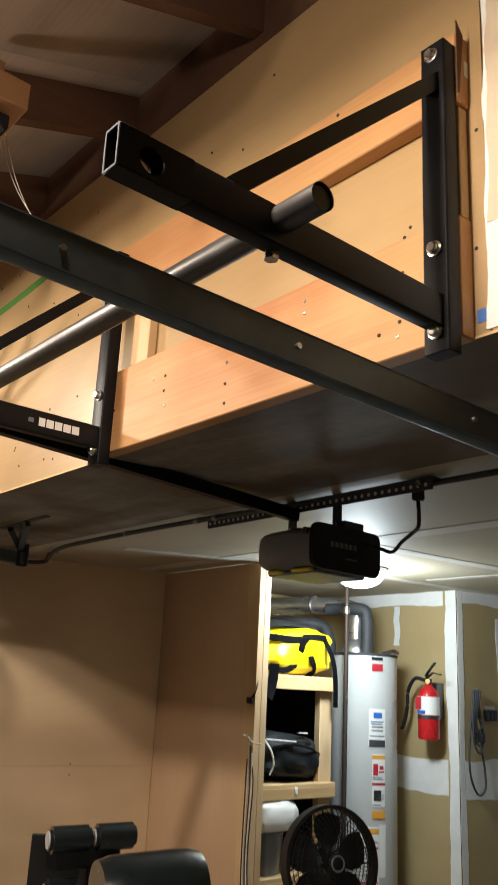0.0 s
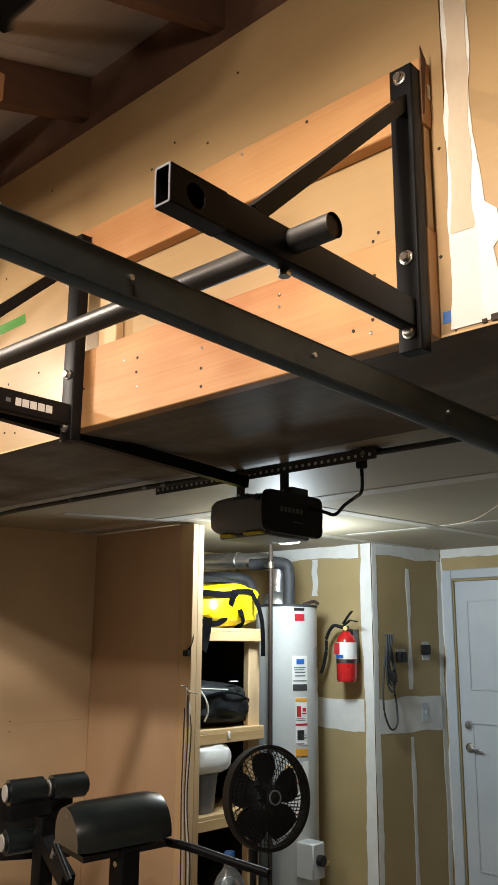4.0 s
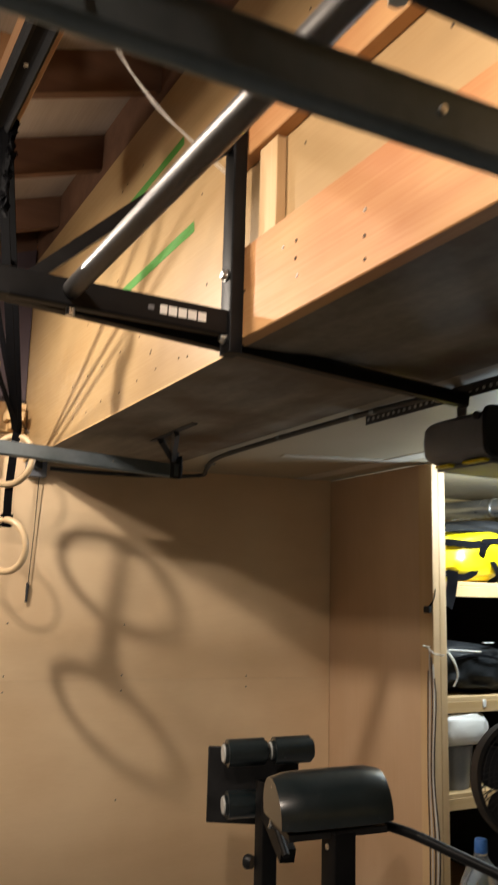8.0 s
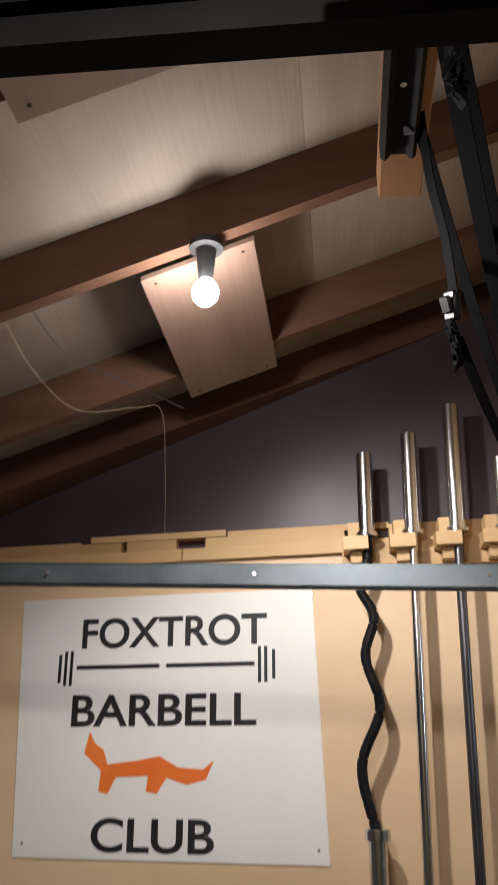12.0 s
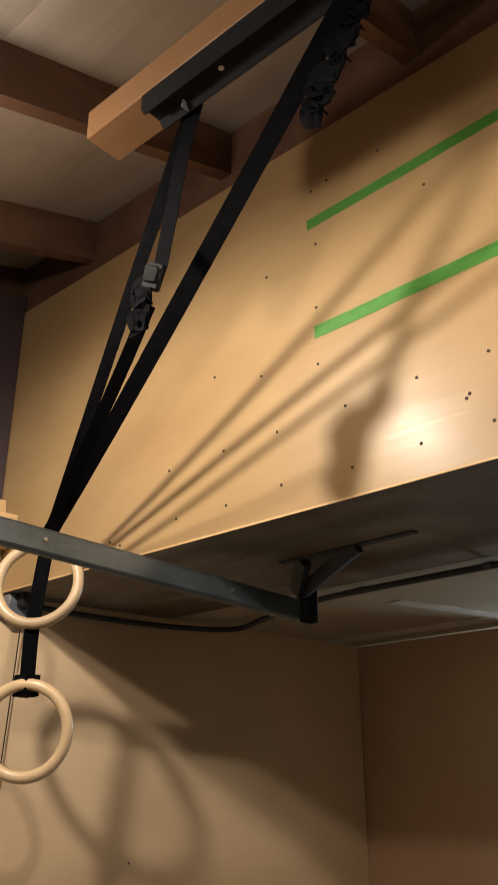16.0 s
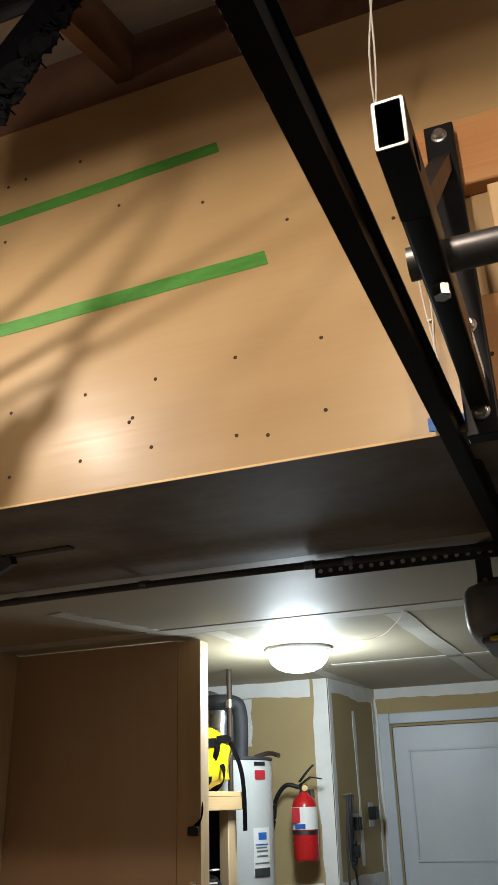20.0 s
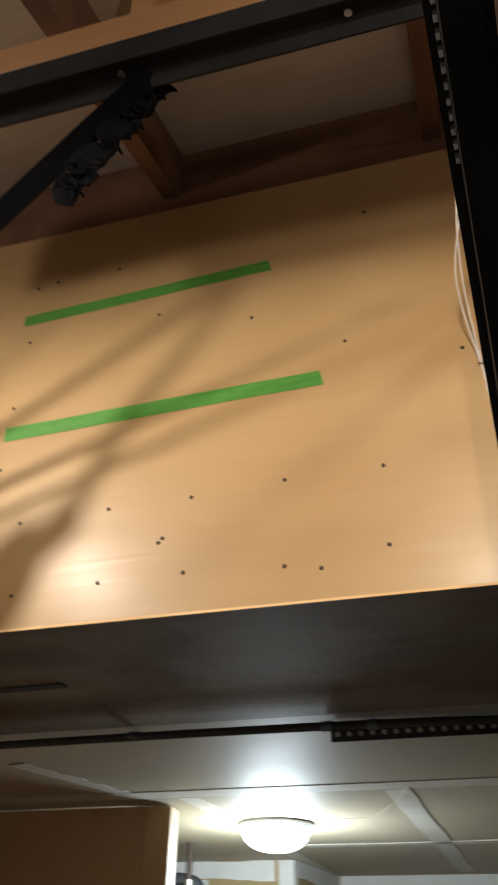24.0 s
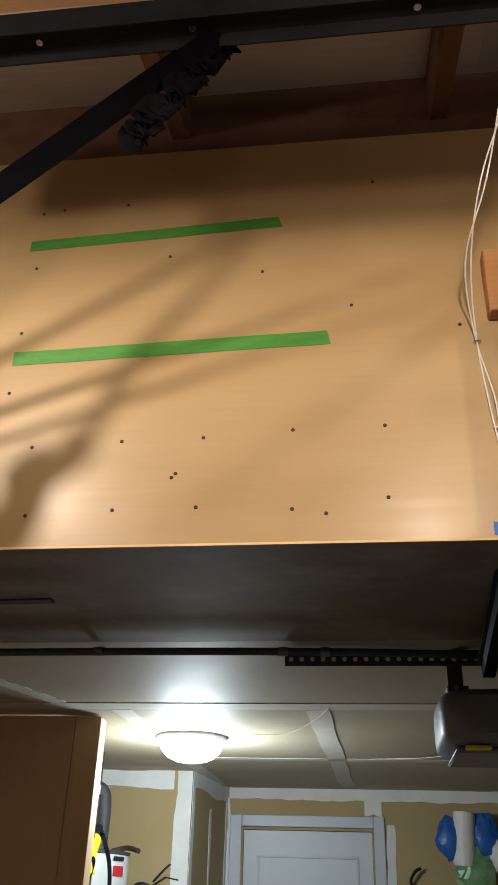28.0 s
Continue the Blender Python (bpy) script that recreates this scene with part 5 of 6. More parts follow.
# plain orange shape in place of the emblem
bm = bmesh.new()
out = [(-0.20, 0.02), (-0.185, 0.085), (-0.165, 0.05), (-0.135, 0.03), (-0.12, -0.012), (-0.03, -0.002), (0.05, 0.012), (0.11, -0.02), (0.19, -0.026), (0.225, 0.0), (0.20, -0.055), (0.14, -0.07), (0.075, -0.05), (0.045, -0.095), (0.01, -0.09), (0.015, -0.045), (-0.09, -0.05), (-0.115, -0.098), (-0.145, -0.09), (-0.14, -0.03), (-0.17, -0.005)]
bm.faces.new([bm.verts.new((x, y, 0)) for x, y in out])
bmesh.ops.triangulate(bm, faces=bm.faces)
ex = bmesh.ops.extrude_face_region(bm, geom=bm.faces[:])
bmesh.ops.translate(bm, vec=(0, 0, 0.0006), verts=[e for e in ex["geom"] if isinstance(e, bmesh.types.BMVert)])
part("emblem", on_wall(bm, 0.515, 1.785, 0.0046), ORANGE, ban, "plain orange printed shape", smooth=False)
for y, z in ((1.05, 1.545), (0.13, 1.545), (1.05, 2.275)):
    part("pin", rod(L(0.004, y, z), L(0.0065, y, z), 0.004, seg=8), ZINC, ban)

# grey padded wall mounts below the banner
for y1, z0, z1 in ((0.871, 1.015, 1.092), (0.735, 0.79, 0.87)):
    g = thing("wall_mount", "grey padded steel mount standing off the plywood wall", "wall mount", L(0, y1 - 0.2, z0), "grey mounts")
    bm = bmesh.new()
    A = [bm.verts.new(L(0.08, y1 - 0.42, z)) for z in (z0, z1)] + [bm.verts.new(L(0.08, y1 - 0.03, z1)), bm.verts.new(L(0.08, y1, z0))]
    B = [bm.verts.new(v.co + Vector((0.07, 0, 0))) for v in A]
    bm.faces.new(A[::-1]), bm.faces.new(B)
    for i in range(4):
        bm.faces.new((A[i], A[(i + 1) % 4], B[(i + 1) % 4], B[i]))
    bmesh.ops.bevel(bm, geom=bm.edges[:], offset=0.006, segments=2, affect="EDGES")
    part("pad", bm, GREYP, g)
    part("stand_off", slab_xy([(lw(y1 - 0.4, 0.001), y1 - 0.4), (lw(y1 - 0.03, 0.001), y1 - 0.03), (lw(y1 - 0.03, 0.08), y1 - 0.03), (lw(y1 - 0.4, 0.08), y1 - 0.4)], z0 - 0.03, z0 + 0.02), PINEY, g, "pine stand-off behind the pad")

# ---- overhead steel arm near the door track ----
rig = thing("overhead_arm", "black square steel arm with a capped end overhead", "steel arm", (0.4, 1.0, 2.28))
part("long_tube", tube_box((0.385, 0.77, 2.255), (0.445, HY - 0.001, 2.315), 0.004, 1, 0.014), BLACK, rig)
part("cross_tube", tube_box((-0.012, 0.772, 2.270), (0.384, 0.832, 2.330), 0.004, 0, 0.012), BLACK, rig)
part("end_cap", box((-0.036, 0.766, 2.264), (-0.012, 0.838, 2.336), 0.012), PLASTIC, rig, "square rubber cap")

# ---- glute-ham bench against the side wall ----
gh = thing("ghd_bench", "black padded glute-ham bench with foam rollers", "exercise bench", (-2.2, 2.5, 0))


def roller(p0, p1, r):
    a, b = Vector(p0), Vector(p1)
    o = part("foam_roller", rod(a, b, r, None, 28, None, True, 0.012), VINYL, gh, "black foam roller")
    d = (a - b).normalized()
    part("end_cap", lathe([(0, 0.004), (r * 0.62, 0.004), (r * 0.66, 0.0), (r * 0.66, -0.004), (0, -0.004)], a, d, 20), TANK, o, "bright metal end cap")
    return o


GA = Vector((-2.345, 2.362, 1.069))
GD = Vector((0.23, 0.97, 0.03)).normalized()
UPV = Vector((-0.03, 0.02, -0.185))
roller(GA, GA + GD * 0.16, 0.048)
roller(GA + GD * 0.175 + Vector((0, 0.0, 0.0)), GA + GD * 0.335, 0.048)
roller(GA + UPV, GA + UPV + GD * 0.16, 0.048)
roller(GA + UPV + GD * 0.175, GA + UPV + GD * 0.335, 0.048)
part("roller_axle", rod(GA + GD * 0.02, GA + GD * 0.32, 0.012), STEELD, gh)
mm = Matrix.Translation(GA + UPV * 0.5 + GD * 0.10 + Vector((-0.075, 0.04, -0.035))) @ Matrix.Rotation(1.0, 4, "Z")
part("foot_plate", box((-0.16, -0.006, -0.145), (0.18, 0.006, 0.125), 0.004, mm), PLASTIC, gh, "black foot plate behind the rollers")
part("upright", tube_box((-2.30, 2.47, 0.02), (-2.24, 2.53, 0.98), 0.004, 2), BLACK, gh, "black steel upright")
part("adjuster_arm", sweep([(-2.27, 2.50, 0.90), (-2.02, 2.44, 0.80)], rect(0.05, 0.05)), BLACK, gh)
part("adjuster_knob", lathe([(0, 0.03), (0.02, 0.03), (0.026, 0.018), (0.022, 0.0), (0, 0)], (-2.31, 2.47, 0.70), (-0.8, -0.6, 0), 16), PLASTIC, gh)
part("pull_pin", rod((-2.07, 2.40, 0.88), (-2.03, 2.40, 0.98), 0.008), ZINC, gh, "bright pull pin")
part("adjuster_lever", sweep([(-2.06, 2.40, 0.93), (-1.93, 2.38, 0.83)], circle(0.012, 10)), BLACK, gh)
# half-round thigh pad
PA, PB = Vector((-1.715, 2.198, 1.032)), Vector((-1.627, 2.512, 1.052))
bm = bmesh.new()
d = (PB - PA).normalized()
s = d.cross(Vector((0, 0, 1))).normalized()
u = s.cross(d).normalized()
rows = []
for k in range(9):
    t = k / 8
    sc = 1.0 - 0.10 * abs(2 * t - 1) ** 8
    c = PA.lerp(PB, t)
    ring = []
    for i in range(21):
        a = math.pi * (-0.07 + 1.14 * i / 20)
        ring.append(bm.verts.new(c + s * (math.cos(a) * 0.116 * sc) + u * (math.sin(a) * 0.110 * sc - 0.012)))
    rows.append(ring)
for A, B in zip(rows, rows[1:]):
    for i in range(20):
        bm.faces.new((A[i], A[i + 1], B[i + 1], B[i]))
    bm.faces.new((A[20], A[0], B[0], B[20]))
bm.faces.new(rows[0][::-1]), bm.faces.new(rows[-1])
bmesh.ops.bevel(bm, geom=[e for e in bm.edges if len(e.link_faces) == 2 and e.calc_face_angle(0) > 1.0], offset=0.016, segments=3, affect="EDGES")
part("thigh_pad", bm, VINYL, gh, "rounded black vinyl pad")
part("pad_board", sweep([PA - u * 0.055 + d * 0.02, PB - u * 0.055 - d * 0.02], rect(0.2, 0.018)), PLASTIC, gh)
part("pad_post", tube_box((-1.63, 2.31, 0.02), (-1.56, 2.38, 0.99), 0.004, 2), BLACK, gh, "black steel post")
for z in (0.95, 0.80, 0.72):
    part("post_hole", rod((-1.5995, 2.3092, z), (-1.5995, 2.3104, z), 0.009, seg=10), ZINC, gh)
part("handle", cord([(-1.61, 2.50, 0.99), (-1.50, 2.54, 0.98), (-1.34, 2.58, 0.955), (-1.20, 2.60, 0.94)], 0.014, None, 6, 10), BLACK, gh)
part("base_rail", box((-2.4, 2.44, 0.0), (-1.3, 2.50, 0.05), 0.006), BLACK, gh)
part("cross_foot", box((-2.46, 2.15, 0.0), (-2.40, 2.80, 0.05), 0.006), BLACK, gh)
part("cross_foot", box((-1.36, 2.15, 0.0), (-1.30, 2.80, 0.05), 0.006), BLACK, gh)

# ---- shelf behind the partition ----
sh = thing("shelf_unit", "home-made pine shelf unit, loaded, behind the partition", "shelf", (-2.8, 3.8, 0))
for x, y in ((-2.52, 4.02), (-3.3, 4.02), (-3.3, 3.50), (-2.52, 3.49)):
    part("post", box((x - 0.02, y - 0.045, 0), (x + 0.02, y + 0.045, 1.648 if y > 4 else 2.16), 0.002), PINEV, sh)
for z in (1.700, 1.185, 0.775, 0.30):
    part("front_rail", box((-2.497, 3.50, z - 0.05), (-2.46, 4.06, z), 0.002), PINEY, sh)
    part("shelf_board", box((-3.30, 3.50, z + 0.001), (-2.462, 4.06, z + 0.019), 0.001), PINEY, sh)
# Black sheets put in to make the shelf's inside read as shade.
part("back_panel", box((-3.34, 3.50, 0), (-3.325, 4.08, 2.0)), PLASTIC, sh, "black sheet for the dark inside of the shelf")
part("end_panel", box((-3.32, 4.066, 0), (-2.545, 4.076, 1.68)), PLASTIC, sh, "black sheet for the dark inside of the shelf")

# yellow duffel
du = thing("duffel_bag", "bright yellow tarpaulin duffel bag with black straps", "duffel bag", (-2.6, 3.83, 1.72))
bm = bmesh.new()
bmesh.ops.create_icosphere(bm, subdivisions=4, radius=1)
for v in bm.verts:
    p = v.co.copy()
    q = Vector([math.copysign(abs(c) ** 0.62, c) for c in p])
    n = noise.noise(p * 2.3) * 0.14 + noise.noise(p * 6) * 0.08
    v.co = Vector((-2.68 + q.x * 0.19 * (1 + n), 3.825 + q.y * 0.30 * (1 + n * 0.6), 1.842 + q.z * 0.125 * (1 + n) - 0.012 * q.y * q.y + 0.02 * q.y))
bag_mesh = part("bag", bm, YELLOW, du).data
bag_pts = [v.co + du.location for v in bag_mesh.vertices]


def on_bag(y, z, lift=0.005):
    """A point lying on the front of the duffel at a given y and height."""
    near = [p.x for p in bag_pts if abs(p.y - y) < 0.03 and abs(p.z - z) < 0.022 and p.x > -2.66]
    return (max(near, default=-2.51) + lift, y, z)


def bag_strap(name, yz, w_, label, lift=0.005):
    part(name, ribbon([on_bag(y, z, lift) for y, z in yz], w_, (1, -0.1, 0.2)), WEB, du, label)


bag_strap("strap", [(3.56, 1.905), (3.66, 1.90), (3.74, 1.897), (3.81, 1.902)], 0.034, "black lengthwise strap")
bag_strap("strap", [(3.81, 1.91), (3.87, 1.918), (3.93, 1.922), (4.0, 1.92)], 0.03, "black lengthwise strap", 0.007)
bag_strap("carrying_strap", [(3.815, 1.905), (3.812, 1.86), (3.80, 1.81), (3.765, 1.765)], 0.036, "black carrying strap", 0.009)
bag_strap("carrying_strap", [(3.77, 1.768), (3.72, 1.745), (3.66, 1.742), (3.60, 1.76), (3.56, 1.80)], 0.03, "black carrying strap", 0.010)
bag_strap("carrying_strap", [(3.84, 1.90), (3.875, 1.85), (3.89, 1.80), (3.925, 1.755), (3.925, 1.715)], 0.034, "black carrying strap", 0.009)
part("hanging_strap", ribbon([on_bag(3.99, 1.915), (-2.462, 4.02, 1.82), (-2.452, 4.035, 1.72), (-2.452, 4.04, 1.57)], 0.026, (1, -0.3, 0)), WEB, du, "loose black strap end")
part("zip_panel", ribbon([(-2.60, 3.62, 1.972), (-2.60, 3.80, 1.989), (-2.60, 4.0, 1.984)], 0.12, (0.3, 0, 1)), NYLON, du, "black zip panel")

# strap hung on the stud
hs = thing("hanging_strap", "short black strap with a clip hung on the stud", "strap", (-2.43, 3.42, 1.7))
part("webbing", ribbon([(-2.452, 3.60, 1.77), (-2.448, 3.59, 1.71), (-2.44, 3.57, 1.65), (-2.415, 3.53, 1.605)], 0.05, (1, -0.4, 0)), WEB, hs)
part("webbing", ribbon([(-2.455, 3.49, 1.80), (-2.41, 3.45, 1.73), (-2.375, 3.42, 1.66), (-2.385, 3.40, 1.60)], 0.03, (0.4, 1, 0)), WEB, hs)
part("clip", box((-2.41, 3.385, 1.575), (-2.37, 3.402, 1.605), 0.004), PLASTIC, hs)

# black pack
bp = thing("backpack", "black nylon backpack lying on the middle shelf", "backpack", (-2.6, 3.8, 1.2))
bm = bmesh.new()
bmesh.ops.create_icosphere(bm, subdivisions=4, radius=1)
for v in bm.verts:
    p = v.co.copy()
    q = Vector([math.copysign(abs(c) ** 0.7, c) for c in p])
    n = noise.noise(p * 3.1 + Vector((4, 2, 1))) * 0.12 + noise.noise(p * 8) * 0.06
    v.co = Vector((-2.66 + q.x * 0.18 * (1 + n), 3.80 + q.y * 0.24 * (1 + n), 1.322 + q.z * 0.115 * (1 + n) - 0.02 * q.y))
part("pack", bm, NYLON, bp)
part("cord", cord([(-2.49, 3.60, 1.41), (-2.475, 3.68, 1.405), (-2.47, 3.78, 1.40)], 0.004), CORD, bp, "white drawcord")
part("seam", ribbon([(-2.50, 3.62, 1.36), (-2.472, 3.72, 1.385), (-2.468, 3.85, 1.375), (-2.50, 3.98, 1.34)], 0.012, (1, 0, 0.6)), WEB, bp, "black taped seam")
part("strap_end", cord([(-2.49, 3.585, 1.41), (-2.455, 3.60, 1.36), (-2.45, 3.615, 1.30), (-2.46, 3.60, 1.25)], 0.005), CORD, bp, "pale strap end")
part("printed_bars", box((-2.53, 3.84, 1.437), (-2.51, 3.90, 1.441)), PAPER, bp, "small pale print")
part("tag", box((-2.468, 3.77, 1.155), (-2.455, 3.79, 1.19), 0.003), PAPER, bp)

# grey bin with white towel roll
bn = thing("storage_bin", "grey translucent plastic bin on the lower shelf", "storage bin", (-2.58, 3.66, 0.795))
part("tub", lathe([(0, 0), (0.095, 0), (0.115, 0.18), (0.122, 0.19), (0.118, 0.195), (0.105, 0.19), (0.09, 0.01), (0, 0.01)], (-2.60, 3.68, 0.796), (0, 0, 1), 28), GREYP, bn)
rl = thing("rolled_towel", "soft white rolled towel on top of a bin", "towel", (-2.58, 3.68, 1.0))
bm = bmesh.new()
bmesh.ops.create_icosphere(bm, subdivisions=4, radius=1)
for v in bm.verts:
    p = v.co.copy()
    q = Vector([math.copysign(abs(c) ** 0.6, c) for c in p])
    n = noise.noise(p * 3) * 0.08
    v.co = Vector((-2.565 + q.x * 0.125 * (1 + n), 3.665 + q.y * 0.165 * (1 + n), 1.062 + q.z * 0.078 * (1 + n)))
part("roll", bm, PAPER, rl)

# the loaded shelf stands 5 cm further in than its parts are laid out
for t in (sh, du, hs, bp, bn, rl):
    t.location.x -= 0.05

# cords on the stud
for k, (dx, mt) in enumerate(((0.0, CORD), (0.012, RUST), (0.022, CORD), (-0.01, RUST), (0.03, RUST))):
    c = thing("cord", "thin cord hanging down the stud", "cord", (-2.445, 3.395, 1.0), "stud cords")
    part("strand", cord([(-2.435 + dx, 3.397, 1.42 - 0.03 * k), (-2.43 + dx * 1.3, 3.392, 1.2), (-2.44 + dx, 3.394, 0.9), (-2.425 + dx * 1.6, 3.392, 0.6), (-2.435 + dx, 3.393, 0.3)], 0.003), mt, c)
nail = thing("nail_hook", "bright nail with a white tie on the stud", "hook", (-2.445, 3.4, 1.43))
part("nail", rod((-2.435, 3.405, 1.43), (-2.435, 3.36, 1.436), 0.003), ZINC, nail)
part("tie", cord([(-2.435, 3.385, 1.43), (-2.395, 3.39, 1.405), (-2.345, 3.40, 1.40)], 0.003), CORD, nail)

# ---- water heater with flue and ducts ----
HX, HYC = -2.765, 4.555
wh = thing("water_heater", "tall pale grey water heater with warning labels", "water heater", (HX, HYC, 0))
R = 0.192
part("tank", lathe([(0, 0.12), (R - 0.01, 0.12), (R, 0.14), (R, 1.83), (R - 0.004, 1.86), (R - 0.02, 1.872), (0, 1.88)], (HX, HYC, 0), (0, 0, 1), 56), TANK, wh)
part("base_stand", rod((HX, HYC, 0), (HX, HYC, 0.12), R * 0.92, None, 40), INSUL, wh)
part("top_rim", lathe([(R - 0.012, 1.858), (R + 0.004, 1.862), (R + 0.004, 1.872), (R - 0.012, 1.876)], (HX, HYC, 0), (0, 0, 1), 56), INSUL, wh)


def curved(a0, a1, z0, z1, off=0.0015):
    bm = bmesh.new()
    n = 8
    rows = []
    for k in range(n + 1):
        a = radians(a0 + (a1 - a0) * k / n)
        rows.append([bm.verts.new((HX + (R + o) * math.cos(a), HYC + (R + o) * math.sin(a), z)) for o in (off, off + 0.0012) for z in (z0, z1)])
    for A, B in zip(rows, rows[1:]):
        bm.faces.new((A[0], B[0], B[1], A[1]))
        bm.faces.new((A[2], A[3], B[3], B[2]))
        bm.faces.new((A[1], B[1], B[3], A[3]))
        bm.faces.new((A[0], A[2], B[2], B[0]))
    bm.faces.new((rows[0][0], rows[0][1], rows[0][3], rows[0][2]))
    bm.faces.new((rows[-1][0], rows[-1][2], rows[-1][3], rows[-1][1]))
    return bm


A0 = -26
for a0, a1, z0, z1, mt, lab in ((-9, 10, 1.705, 1.745, LABELR, "red maker's plate"), (-10, 10, 1.765, 1.782, INK, "dark printed bar"), (-14, 16, 1.30, 1.50, PAPER, "white label"), (-13, 15, 1.30, 1.335, INSUL, ""), (-6, 9, 1.45, 1.48, BLUEP, ""), (-9, 11, 1.38, 1.387, GREYP, ""), (-9, 11, 1.40, 1.407, GREYP, ""),
                             (-8, 15, 0.99, 1.26, PAPER, "white warning label"), (-8, 15, 1.235, 1.255, AMBER, ""), (-8, 15, 1.10, 1.112, LABELR, ""), (-6, 2, 1.15, 1.21, LABELR, ""), (-5, 8, 1.02, 1.075, INK, ""), (-8, 15, 0.93, 0.97, AMBER, ""),
                             (-26, 4, 0.60, 0.89, PAPER, "white instruction label"), (-26, 4, 0.855, 0.88, AMBER, ""), (-25, 3, 0.78, 0.79, LABELR, ""), (-25, 3, 0.61, 0.62, LABELR, ""), (5, 17, 0.64, 0.90, PAPER, "white label")):
    part("printed_label" if lab else "printed_bar", curved(A0 + a0, A0 + a1, z0 + 0.07, z1 + 0.07, 0.0015 if lab.startswith("white") else 0.0032), mt, wh, lab)
for k in range(7):
    part("printed_bar", curved(A0 - 23, A0 + 0 - (k % 3) * 4, 0.705 + k * 0.019, 0.711 + k * 0.019, 0.0032), GREYP, wh)
for a0, a1, z0, z1, mt in ((-12, 14, 1.352, 1.358, GREYP), (-10, 9, 1.416, 1.421, GREYP), (-11, 12, 1.428, 1.433, BLUEP), (4, 13, 1.165, 1.172, LABELR), (5, 12, 1.18, 1.20, LABELR), (-7, 12, 1.128, 1.132, GREYP), (-7, 10, 1.138, 1.142, GREYP), (-7, 8, 0.998, 1.002, GREYP), (3, 13, 1.03, 1.034, GREYP), (3, 13, 1.045, 1.049, GREYP), (-24, 2, 0.81, 0.815, GREYP), (-24, -4, 0.825, 0.83, GREYP)):
    part("printed_bar", curved(A0 + a0, A0 + a1, z0 + 0.07, z1 + 0.07, 0.0034), mt, wh)
valve = part("gas_valve", box((HX + 0.175, HYC - 0.13, 0.36), (HX + 0.30, HYC - 0.02, 0.55), 0.008), TANK, wh, "grey gas valve")
part("valve_knob", rod((HX + 0.30, HYC - 0.075, 0.46), (HX + 0.33, HYC - 0.075, 0.46), 0.03, None, 18), INK, valve)
part("gas_union", rod((HX + 0.26, HYC - 0.02, 0.42), (HX + 0.26, HYC + 0.06, 0.42), 0.014), BRASS, wh)
part("draft_hood", lathe([(0.10, 0), (0.10, 0.02), (0.075, 0.07), (0.05, 0.085), (0.05, 0.19)], (HX - 0.05, HYC - 0.02, 1.875), (0, 0, 1), 28), FOIL, wh, "galvanised draft hood")
part("flue", sweep(curve_pts([(HX - 0.05, HYC - 0.02, 2.03), (HX - 0.05, HYC - 0.02, 2.10), (HX - 0.12, HYC - 0.05, 2.15), (-3.1, 4.42, 2.16), (-3.5, 4.40, 2.17)], 6), circle(0.052, 18)), FOIL, wh, "bright galvanised flue pipe")
for k in range(6):
    x = -3.05 - 0.07 * k
    part("flue_ring", sweep([(x, 4.42, 2.163), (x - 0.008, 4.42, 2.163)], circle(0.0545, 18)), ZINC, wh)
for p in ([(HX + 0.07, HYC - 0.06, 1.87), (HX + 0.07, HYC - 0.06, 2.08), (HX + 0.03, HYC - 0.08, 2.13), (HX - 0.12, HYC - 0.12, 2.13), (HX - 0.18, HYC - 0.14, 2.13)],
          [(HX - 0.15, HYC - 0.14, 1.87), (HX - 0.15, HYC - 0.15, 1.95), (HX - 0.20, HYC - 0.17, 2.03), (-3.1, 4.28, 2.045), (-3.45, 4.26, 2.05)]):
    part("wrapped_pipe", sweep(curve_pts(p, 6), circle(0.036, 16)), INSUL, wh, "grey foam-wrapped water pipe")
part("relief_pipe", cord([(HX + 0.10, HYC + 0.05, 1.88), (HX + 0.17, HYC + 0.06, 1.895), (HX + 0.235, HYC + 0.02, 1.88)], 0.011), RUST, wh)
solo("vertical_pipe", rod((-2.665, 4.29, 0.0), (-2.665, 4.29, ceil_z(4.29)), 0.0125, None, 16), RUST, "rusty upright pipe beside the water heater", "pipe")
vb = thing("pipe_clamp", "small bright clamp on the upright pipe", "clamp", (-2.665, 4.29, 2.1))
part("band", rod((-2.665, 4.29, 2.085), (-2.665, 4.29, 2.12), 0.018, None, 16), ZINC, vb)
part("valve", rod((-2.665, 4.29, 2.10), (-2.72, 4.31, 2.10), 0.012), INSUL, vb)

# ---- fire extinguisher ----
ex = thing("fire_extinguisher", "red fire extinguisher hung on the tan drywall", "fire extinguisher", (-2.485, 4.85, 1.36))
EX, EY = -2.485, 4.80
part("cylinder", lathe([(0, 1.365), (0.055, 1.365), (0.062, 1.378), (0.062, 1.60), (0.052, 1.635), (0.026, 1.655), (0.022, 1.668), (0, 1.668)], (EX, EY, 0), (0, 0, 1), 36), RED, ex)
part("label", lathe([(0.0632, 1.50), (0.0632, 1.60), (0.0622, 1.60), (0.0622, 1.50)], (EX, EY, 0), (0, 0, 1), 36), PAPER, ex, "white printed label")
part("label_panel", box((EX - 0.045, EY - 0.0655, 1.53), (EX - 0.005, EY - 0.060, 1.598)), LABELR, ex)
part("label_panel", box((EX - 0.03, EY - 0.066, 1.505), (EX + 0.02, EY - 0.060, 1.525)), BLUEP, ex)
part("strap_band", lathe([(0.0645, 1.478), (0.0645, 1.496), (0.062, 1.496), (0.062, 1.478)], (EX, EY, 0), (0, 0, 1), 36), STEELD, ex, "steel mounting band")
